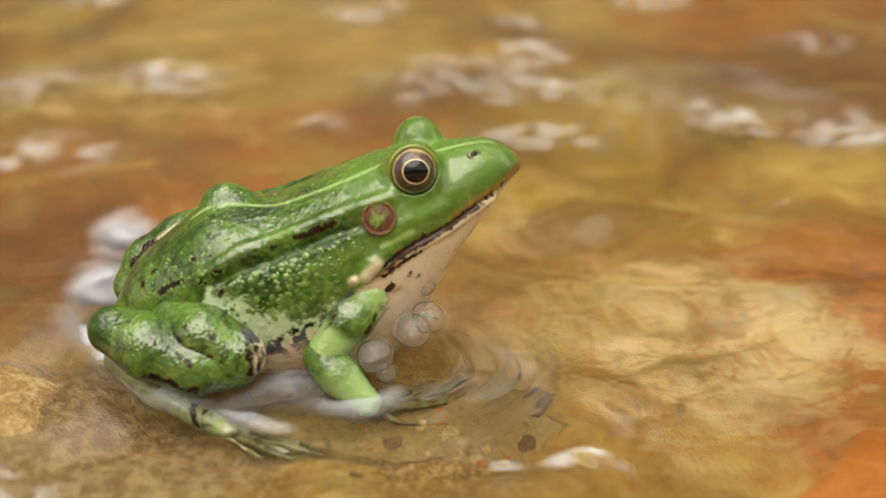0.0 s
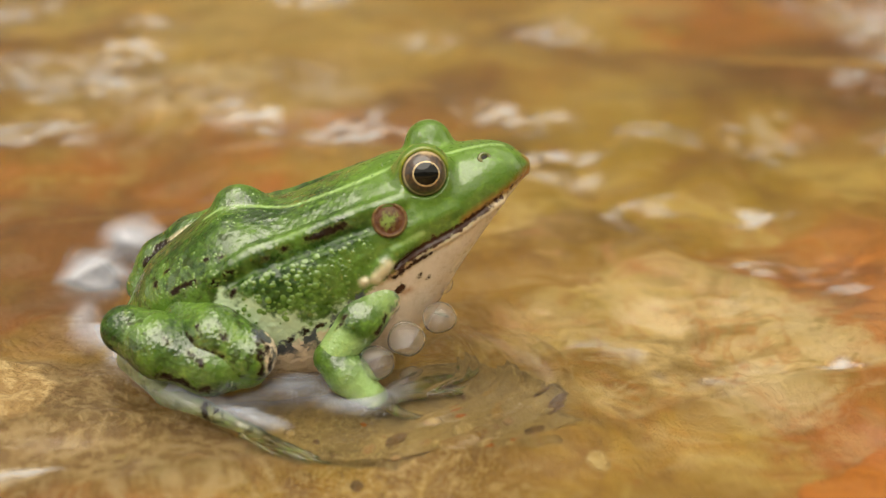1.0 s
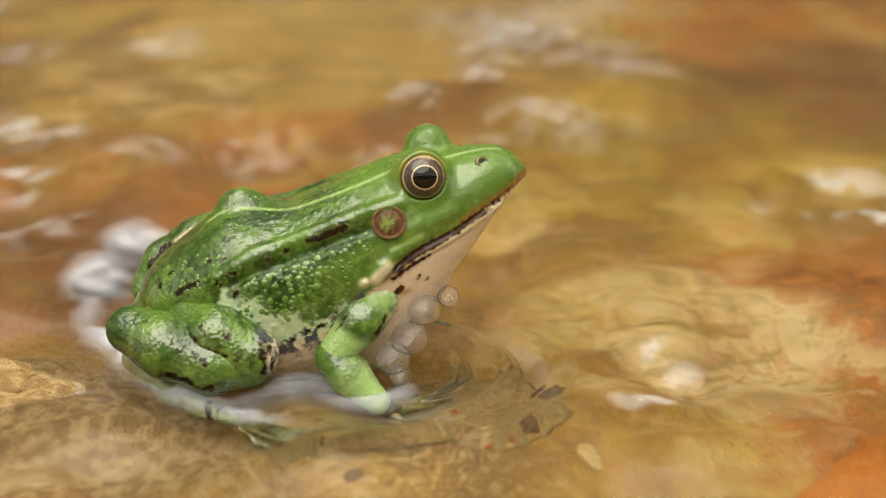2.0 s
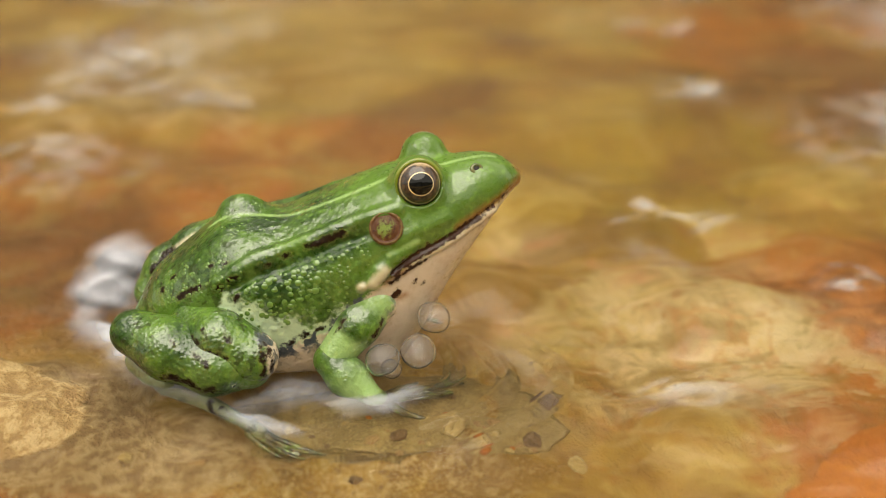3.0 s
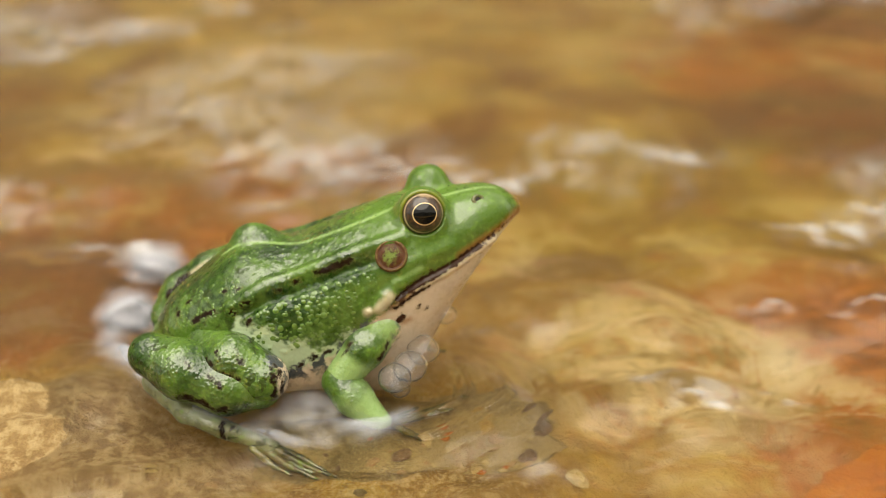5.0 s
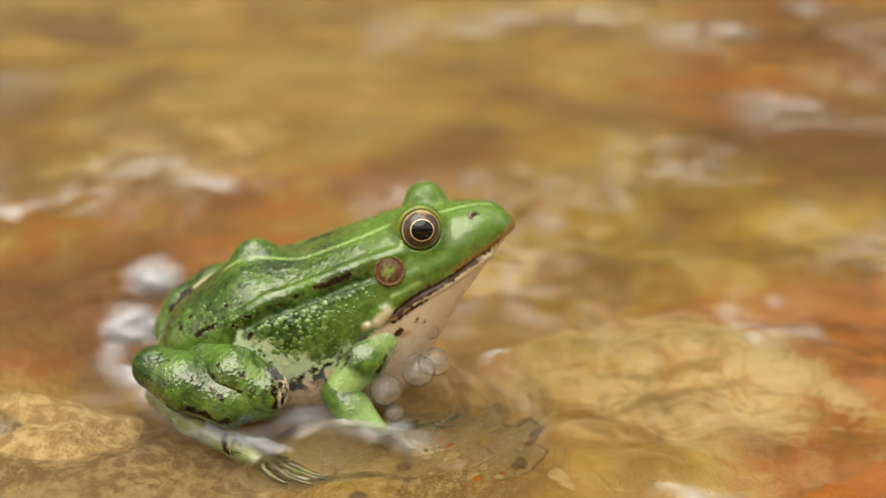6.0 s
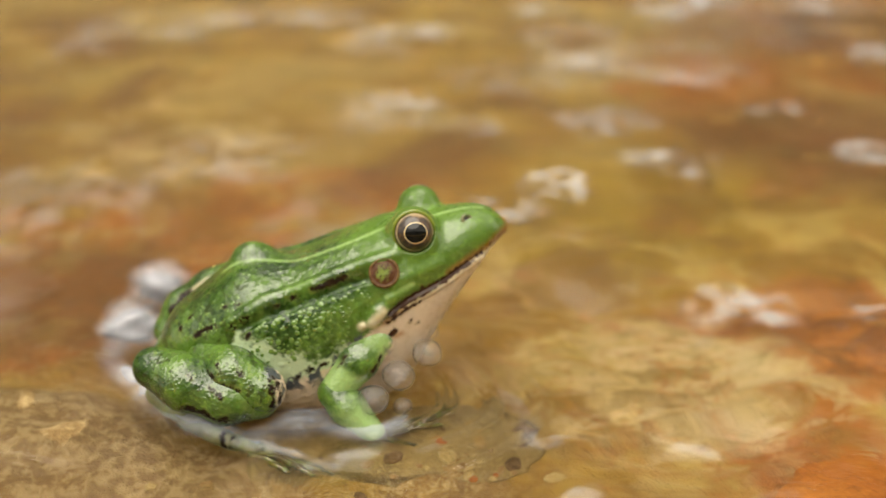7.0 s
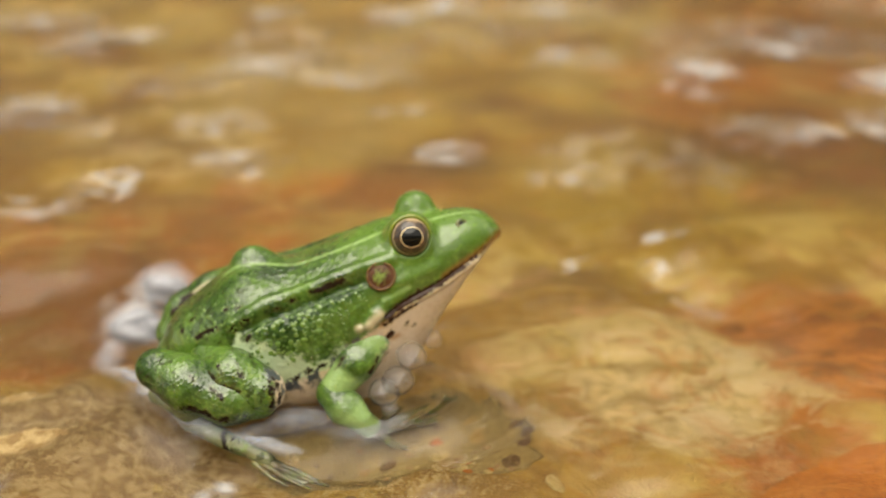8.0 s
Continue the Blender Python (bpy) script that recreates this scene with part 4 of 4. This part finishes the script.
def make_unseen_bank(name, start, rise, tall, side, label):
    """A long earthen bank, unseen, added beside the stream to darken reflections: it climbs from the shore, has a broad
    top and falls away behind.
    """
    nx, nr = 150, 40
    v = []
    for i in range(nx):
        x = -7 + 14 * i / (nx - 1)
        for k in range(nr):
            t = k / (nr - 1)
            q = Vector((x, t * 3, tall))
            up = min(t / 0.35, 1)
            down = max((t - 0.6) / 0.4, 0)
            z = tall * (up * up * (3 - 2 * up)) * (1 - down * down * (3 - 2 * down))
            z *= 1 + 0.22 * noise.noise(q * 0.9) + 0.10 * noise.noise(q * 3.1)
            y = start + rise * (t / 0.35) + 0.16 * noise.noise(q * 1.7 + Vector((5, 0, 0))) + 0.05 * noise.noise(q * 6)
            v.append((x, side * y, z - 0.05 + 0.05 * noise.noise(q * 4)))
    f = [(i * nr + k, (i + 1) * nr + k, (i + 1) * nr + k + 1, i * nr + k + 1) for i in range(nx - 1) for k in range(nr - 1)]
    if side < 0:
        f = [t[::-1] for t in f]
    o = mesh_ob(name, np.array(v), f, UNSEEN_BANK, None, label)
    tagged(o, category="bank", kind="structure")


# both banks stay out of view and only keep low sky out of reflections
make_unseen_bank("backdrop", 0.95, 1.25, 2.3, 1, "unseen tall dark bank added beyond the water to darken reflections")
make_unseen_bank("backdrop", 0.95, 0.9, 0.9, -1, "unseen low dark bank added beside the water to darken reflections")


def wave(x, y, seed=0):
    rng = np.random.RandomState(11 + seed)
    h = np.zeros(len(x))
    far = np.clip((0.095 - y) / 0.07, 0.18, 1)
    calm = np.clip((0.20 - y) / 0.16, 0.40, 1)
    for lam, amp, n in ((0.060, 0.00140, 9), (0.026, 0.00090, 11), (0.014, 0.00046, 12)):
        for _ in range(n):
            a = rng.normal(0.5, 1.0)
            k = 2 * math.pi / (lam * rng.uniform(0.7, 1.4))
            h += (calm if lam > 0.04 else far) * amp / math.sqrt(n) * 1.4 * np.sin(k * (x * math.sin(a) + y * math.cos(a)) + rng.uniform(0, 6.3))
    return h


def make_water_sheet():
    ax = np.concatenate([np.linspace(-6, -0.85, 100)[:-1], np.linspace(-0.85, 0.85, 560), np.linspace(0.85, 6, 100)[1:]])
    ay = np.concatenate([np.linspace(-0.86, -0.12, 60)[:-1], np.linspace(-0.12, 0.40, 170), np.linspace(0.40, 0.96, 50)[1:]])
    nx, ny = len(ax), len(ay)
    gx, gy = np.meshgrid(ax, ay, indexing="ij")
    x, y = gx.ravel(), gy.ravel()
    z = wave(x, y)
    i = np.arange(nx * ny).reshape(nx, ny)
    f = np.stack([i[:-1, :-1], i[1:, :-1], i[1:, 1:], i[:-1, 1:]], -1).reshape(-1, 4)
    w = mesh_ob("water", np.stack([x, y, z], 1), f, WATER, None, "clear rippling shallow stream water over orange bed",
                {"choppy": np.clip((0.095 - y) / 0.07, 0.15, 1)})
    return tagged(w, category="water", kind="structure")


water = make_water_sheet()


def make_glint_patches(sheet):
    """White patches that ride on the flowing water, sky glints put into their colour."""
    r = random.Random(17)
    nx, ny = 27, 17
    for i in range(298):
        if i < 180:
            cx, cy = r.uniform(-0.75, 0.72), r.uniform(0.02, 0.34)
        else:
            cx, cy = r.uniform(-0.75, 0.72), r.uniform(-0.056, 0.045)
        near_by = i >= 180
        grow = 0.55 if near_by else 1.0 + 2.2 * max(cy, 0)
        veil = i % 3 == 0 if near_by else i % 4 == 0 and cy > 0.05
        big = (1.9 if near_by else 2.3) if veil else 1.0
        lx, ly, turn = r.uniform(6.0, 14.0) * MM * grow * big, r.uniform(3.6, 7.5) * MM * grow * big * (0.9 if near_by else 1.7), r.uniform(-0.5, 0.4)
        gx, gy = np.meshgrid(np.linspace(-1, 1, nx), np.linspace(-1, 1, ny), indexing="ij")
        u, w = gx.ravel(), gy.ravel()
        bend = r.uniform(-0.5, 0.5) * u * u * ly
        x = cx + u * lx * math.cos(turn) - (w * ly + bend) * math.sin(turn)
        y = cy + u * lx * math.sin(turn) + (w * ly + bend) * math.cos(turn)
        soft = np.clip(1 - u * u, 0, 1) * np.clip(1 - w * w, 0, 1)
        z = wave(x, y) + 0.00015 + 0.0005 * soft
        k = np.arange(nx * ny).reshape(nx, ny)
        f = np.stack([k[:-1, :-1], k[1:, :-1], k[1:, 1:], k[:-1, 1:]], -1).reshape(-1, 4)
        mesh_ob("glint_patch", np.stack([x, y, z], 1), f, GLINT_WHITE, sheet, "white patch on the water painted for a sky glint" if i == 0 else "", {"whiteness": np.clip(soft * (0.75 + 2.9 * soft_noise(x, y, 300, i * 0.37) if near_by else 0.70 + 3.0 * soft_noise(x, y, 210, i * 0.37)), 0, 1) ** (1.5 if near_by else 1.0) * r.uniform(0.35, 0.95) * (0.5 if veil else 1.0)})


make_glint_patches(water)


# ---- stones ----
def stone(name, at, size, mat, label, seed, turn=0.0, lump=0.22, flat=0.0):
    v, f = ball(1.0, 56, 36)
    n1 = np.array([noise.noise(Vector(p) * 1.3 + Vector((seed, 0, 0))) for p in v])
    n2 = np.array([noise.noise(Vector(p) * 3.4 + Vector((0, seed, 0))) for p in v])
    n3 = np.array([noise.noise(Vector(p) * 9 + Vector((0, 0, seed))) for p in v])
    v = v * (1 + lump * n1 + lump * 0.4 * n2 + lump * 0.15 * n3)[:, None]
    if flat:
        v[:, 2] = np.where(v[:, 2] > flat, flat + (v[:, 2] - flat) * 0.3, v[:, 2])
    o = mesh_ob(name, v * np.array(size), f, mat)
    o.matrix_basis = pose(*at, 0, 0, turn)
    return tagged(o, label, "stone")


stone("stone", (0.098, -0.042, -0.0140), (0.045, 0.025, 0.0115), ORANGE_STONE, "bright orange iron-stained stone just under the water", 3, 20, 0.2)
slab = stone("stone", (0.009, -0.0165, -0.0080), (0.0235, 0.0125, 0.0046), OLIVE_STONE, "flat olive-brown stone slab under the frog", 14, 4, 0.34, 0.35)


def slab_top(x, y):
    """Height of the slab, or of the bed beside it."""
    hit, place, _, _ = slab.ray_cast(slab.matrix_basis.inverted() @ Vector((x, y, 0.05)), Vector((0, 0, -1)))
    return (slab.matrix_basis @ place).z if hit else float(bed_height(np.array([x]), np.array([y]))[0])


def pebbles():
    r = random.Random(9)
    spots = [(0.0165, -0.0215, 2.1, PALE_STONE, "small yellow pebble under water"), (0.0085, -0.0225, 1.6, DARK_STONE, "small dark pebble under water"),
             (0.0125, -0.0195, 1.2, PALE_STONE, "tiny pale pebble under water"), (0.0225, -0.0205, 1.4, SAND_STONE, "tiny tan pebble under water"),
             (0.0275, -0.0235, 2.2, DARK_STONE, "small dark pebble under water"), (0.0305, -0.0165, 2.0, DARK_STONE, "small dark pebble under water"),
             (0.0045, -0.0235, 1.2, SAND_STONE, "tiny tan pebble under water"), (0.0195, -0.0255, 1.1, PALE_STONE, "tiny pale pebble under water"),
             (-0.0195, -0.0265, 1.6, SAND_STONE, "small tan pebble under water"), (-0.0290, -0.0240, 1.3, PALE_STONE, "tiny pale pebble under water"),
             (0.0335, -0.0290, 2.0, PALE_STONE, "small pale pebble under water"), (0.0020, -0.0300, 1.5, DARK_STONE, "small dark pebble under water")]
    mats = ((SAND_STONE, "tiny tan pebble under water"), (PALE_STONE, "tiny pale pebble under water"), (DARK_STONE, "tiny dark pebble under water"), (ORANGE_STONE, "tiny orange pebble under water"))
    for i in range(34):
        mat, label = mats[(0, 1, 0, 2, 1, 3, 0)[i % 7]]
        spots.append((r.uniform(-0.012, 0.029), r.uniform(-0.0265, -0.0125), r.uniform(0.45, 1.0), mat, label))
    for i, (x, y, s, mat, label) in enumerate(spots):
        base = -0.0012 if x < -0.03 else slab_top(x, y)
        o = stone("pebble", (x, y, base), (s * MM * r.uniform(0.7, 1.05), s * MM * 0.66, s * MM * 0.45), mat, label, 30 + i, r.uniform(0, 180), 0.25)
        tagged(o, category="pebble", group="pebbles on the stream bed")


pebbles()


# ---- foam behind the frog ----
def foam(at, size, seed, label):
    """A frothy clump: a dense core inside thinner and thinner shells of spray."""
    r = random.Random(seed)
    blobs = [(r.uniform(-0.55, 0.55) * size[0], r.uniform(-0.5, 0.5) * size[1], r.uniform(-0.1, 0.8) * size[2], r.uniform(0.30, 0.55) * min(size)) for _ in range(11)]

    def f(p):
        out = None
        for x, y, z, q in blobs:
            d = np.linalg.norm(p - np.array((x, y, z)), axis=1) - q
            out = d if out is None else smin(out, d, 1.6)
        return out + 0.55 * np.sin(0.55 * p[:, 0] + 1.3 * np.sin(0.6 * p[:, 2])) * np.sin(0.6 * p[:, 1] + 0.8 * p[:, 2] + seed)
    verts, faces, whiteness, base = [], [], [], 0
    for grow, much in ((-1.0, 0.8), (-0.2, 0.36), (0.5, 0.28), (1.1, 0.20), (1.8, 0.14), (2.6, 0.10), (3.4, 0.05)):
        v, fc = surface_net(lambda p: f(p) - grow, [-s * 1.5 - 2 for s in size], [s * 1.7 + 2 for s in size], 0.4)
        verts.append(v), faces.extend([tuple(int(i) + base for i in q) for q in fc]), whiteness.append(np.full(len(v), much))
        base += len(v)
    o = mesh_ob("foam", np.concatenate(verts) * MM, faces, FOAMY, None, "", {"whiteness": np.concatenate(whiteness)})
    o.matrix_basis = pose(*at)
    return tagged(o, label, "foam")


foam_near = foam((-0.0370, 0.0188, 0.0015), (3.9, 2.8, 2.3), 8, "rounded white foam clump floating behind the frog")
foam_far = foam((-0.0346, 0.0367, 0.0015), (3.7, 2.8, 2.3), 12, "small white foam clump drifting behind the frog's rump")


# ---- bubbles at the frog's chest and the water raised round its legs ----
def bubble(at, r, seed):
    v, f = ball(r * MM, 40, 28)
    k = np.array([noise.noise(Vector(p) / (r * MM) * 1.2 + Vector((seed, 0, 0))) for p in v])
    v = v * (1 + 0.08 * k)[:, None] * np.array((1, 1, 0.9))
    n = len(v)
    f = [tuple(q) for q in f]
    f = f + [tuple(i + n for i in reversed(q)) for q in f]
    o = mesh_ob("water_bubble", np.concatenate([v, v * 0.93]), f, BUBBLE, None, "", {"choppy": np.ones(2 * n)})
    o.matrix_basis = pose(*[a * MM for a in at])
    return tagged(o, "clear round water bubble clinging to the frog's chest", "bubble", "bubbles at the chest")


bubbles = [bubble((6.8, -14.2, 5.2), 2.6, 1), bubble((10.9, -12.2, 6.4), 2.7, 2), bubble((14.2, -10.0, 8.8), 2.5, 3), bubble((9.2, -14.0, 2.4), 1.6, 4), bubble((15.6, -6.4, 11.2), 1.7, 5)]


def ripple(points, width, height, label, much=1.0, mat=MILKY_FILM):
    """A rounded ridge of water along a line on the surface (millimetres)."""
    pts = np.array(points, float)
    t = np.linspace(0, len(pts) - 1, 60)
    line = np.stack([np.interp(t, np.arange(len(pts)), pts[:, i]) for i in range(2)], 1)
    for _ in range(4):
        line[1:-1] = (line[:-2] + 2 * line[1:-1] + line[2:]) / 4
    way = np.gradient(line, axis=0)
    way /= np.linalg.norm(way, axis=1)[:, None]
    side = np.stack([-way[:, 1], way[:, 0]], 1)
    v, n = [], 13
    for i, (p, q) in enumerate(zip(line, side)):
        grow = math.sin(math.pi * (i + 0.5) / len(line)) ** 0.6
        for k in range(n):
            u = 2 * k / (n - 1) - 1
            xy = p + q * u * width * (0.4 + 0.6 * grow) * (1 + 0.10 * math.sin(i * 0.31))
            v.append((xy[0], xy[1], height * grow * (0.5 + 0.5 * math.cos(math.pi * u)) * (1 + 0.2 * math.sin(i * 0.27)) - 0.3))
    f = [(i * n + k, (i + 1) * n + k, (i + 1) * n + k + 1, i * n + k + 1) for i in range(len(line) - 1) for k in range(n - 1)]
    whiteness = [much * math.sin(math.pi * (i + 0.5) / len(line)) * (0.5 + 0.5 * math.cos(math.pi * (2 * k / (n - 1) - 1))) ** 1.5 for i in range(len(line)) for k in range(n)]
    o = mesh_ob("water_ripple", np.array(v) * MM, f, mat, None, "", {"whiteness": np.array(whiteness), "choppy": np.ones(len(whiteness))})
    return tagged(o, label, "water ripple", "ripples round the frog")


ripples = [ripple([(-40, 9), (-35, 3), (-30.5, -3.5), (-25.5, -10), (-20.5, -14.5), (-15, -18)], 5.2, 2.6, "curved ridge of milky water along the frog's shank", 1.6),
           ripple([(-17, -20), (-11, -16.5), (-6, -13.8), (-1, -13.2), (4, -14.5)], 6.5, 1.8, "low ridge of milky water under the frog's belly", 0.6),
           ripple([(-18, -17.5), (-13, -20.5), (-9, -22.8), (-5, -25)], 3.0, 0.9, "thin veil of milky water over the frog's hind foot", 0.85),
           ripple([(-4, -16.5), (1, -19.5), (6, -20), (9.5, -17.5), (11, -14)], 4.0, 1.0, "small ridge of milky water round the frog's forearm", 0.55),
           ripple([(16, 3), (24, -4), (29, -12), (30.5, -20), (27.5, -29)], 3.0, 1.0, "faint curved bow ripple before the frog's chest", 0.10),
           ripple([(-37, 0), (-40, 8), (-40, 17), (-36, 25)], 4.5, 1.4, "bright ripple behind the frog", 0.4)]


def ring_line(cx, cy, r, start, end, wobble):
    """Points along an arc of spreading water (millimetres, degrees)."""
    turns = np.linspace(radians(start), radians(end), 9)
    return [(cx + (r + wobble * math.sin(3.1 * a + r)) * math.cos(a), cy + (r + wobble * math.sin(2.3 * a)) * math.sin(a)) for a in turns]


ripples += [ripple(ring_line(9, -8, 10.5, -75, 55, 0.8), 1.7, 1.5, "clear ring of water spreading from the frog's chest", 0, WATER),
            ripple(ring_line(10, -9, 15.5, -85, 45, 1.2), 2.0, 1.3, "clear ring of water spreading from the frog's chest", 0, WATER),
            ripple(ring_line(11, -10, 21.0, -80, 30, 1.6), 2.2, 1.0, "clear ring of water spreading from the frog's chest", 0, WATER)]


def motions():
    walk(water, [(t, pose(0.46 - 0.115 * t, 0.02 * math.sin(t * 0.9), 0)) for t in (0, 1, 2, 3, 4, 5, 6, 7, 8)])
    for i, o in enumerate(bubbles):
        x, y, z = o.matrix_basis.translation
        walk(o, [(t / 2, pose(x + 0.0014 * math.sin(t * 2.1 + i * 1.3), y + 0.0010 * math.sin(t * 1.7 + i), z + 0.0010 * math.sin(t * 2.6 + 2 * i),
                              20 * math.sin(t * 1.1 + i), 15 * math.sin(t * 0.9 + i), 25 * math.sin(t * 0.7 + i))) for t in range(17)])
    for i, o in enumerate(ripples):
        walk(o, [(t / 4, pose(0.0008 * math.sin(t * 1.9 + i * 1.3), 0.0008 * math.sin(t * 1.3 + i), 0.0005 + 0.0003 * math.sin(t * 2.3 + 2 * i),
                              0.9 * math.sin(t * 1.1 + i), 0.5 * math.sin(t * 1.7 + i), 1.5 * math.sin(t * 0.9 + i))) for t in range(33)])
    drift_near = ((0.0, -34.6, 17.0), (0.7, -37.8, 20.5), (1.5, -39.9, 22.8), (2.5, -38.6, 20.0), (3.5, -37.9, 17.9), (4.5, -37.0, 18.7), (6.0, -37.1, 19.3), (7.0, -37.2, 19.8), (8.0, -36.8, 20.0))
    drift_far = ((0.0, -34.0, 37.1), (0.7, -34.6, 36.4), (1.5, -34.6, 36.2), (2.5, -36.4, 33.0), (3.5, -37.4, 31.1), (4.5, -34.6, 36.7), (6.0, -35.9, 40.0), (7.0, -34.6, 40.2), (8.0, -33.8, 40.1))
    for o, rows, ph in ((foam_near, drift_near, 0.0), (foam_far, drift_far, 1.7)):
        walk(o, [(t, pose(x * MM, y * MM, 0.0015 + 0.0004 * math.sin(t * 4.1 + ph), 5 * math.sin(2 * t + ph), 0, 8 * math.sin(2.2 * t + ph))) for t, x, y in rows])


motions()
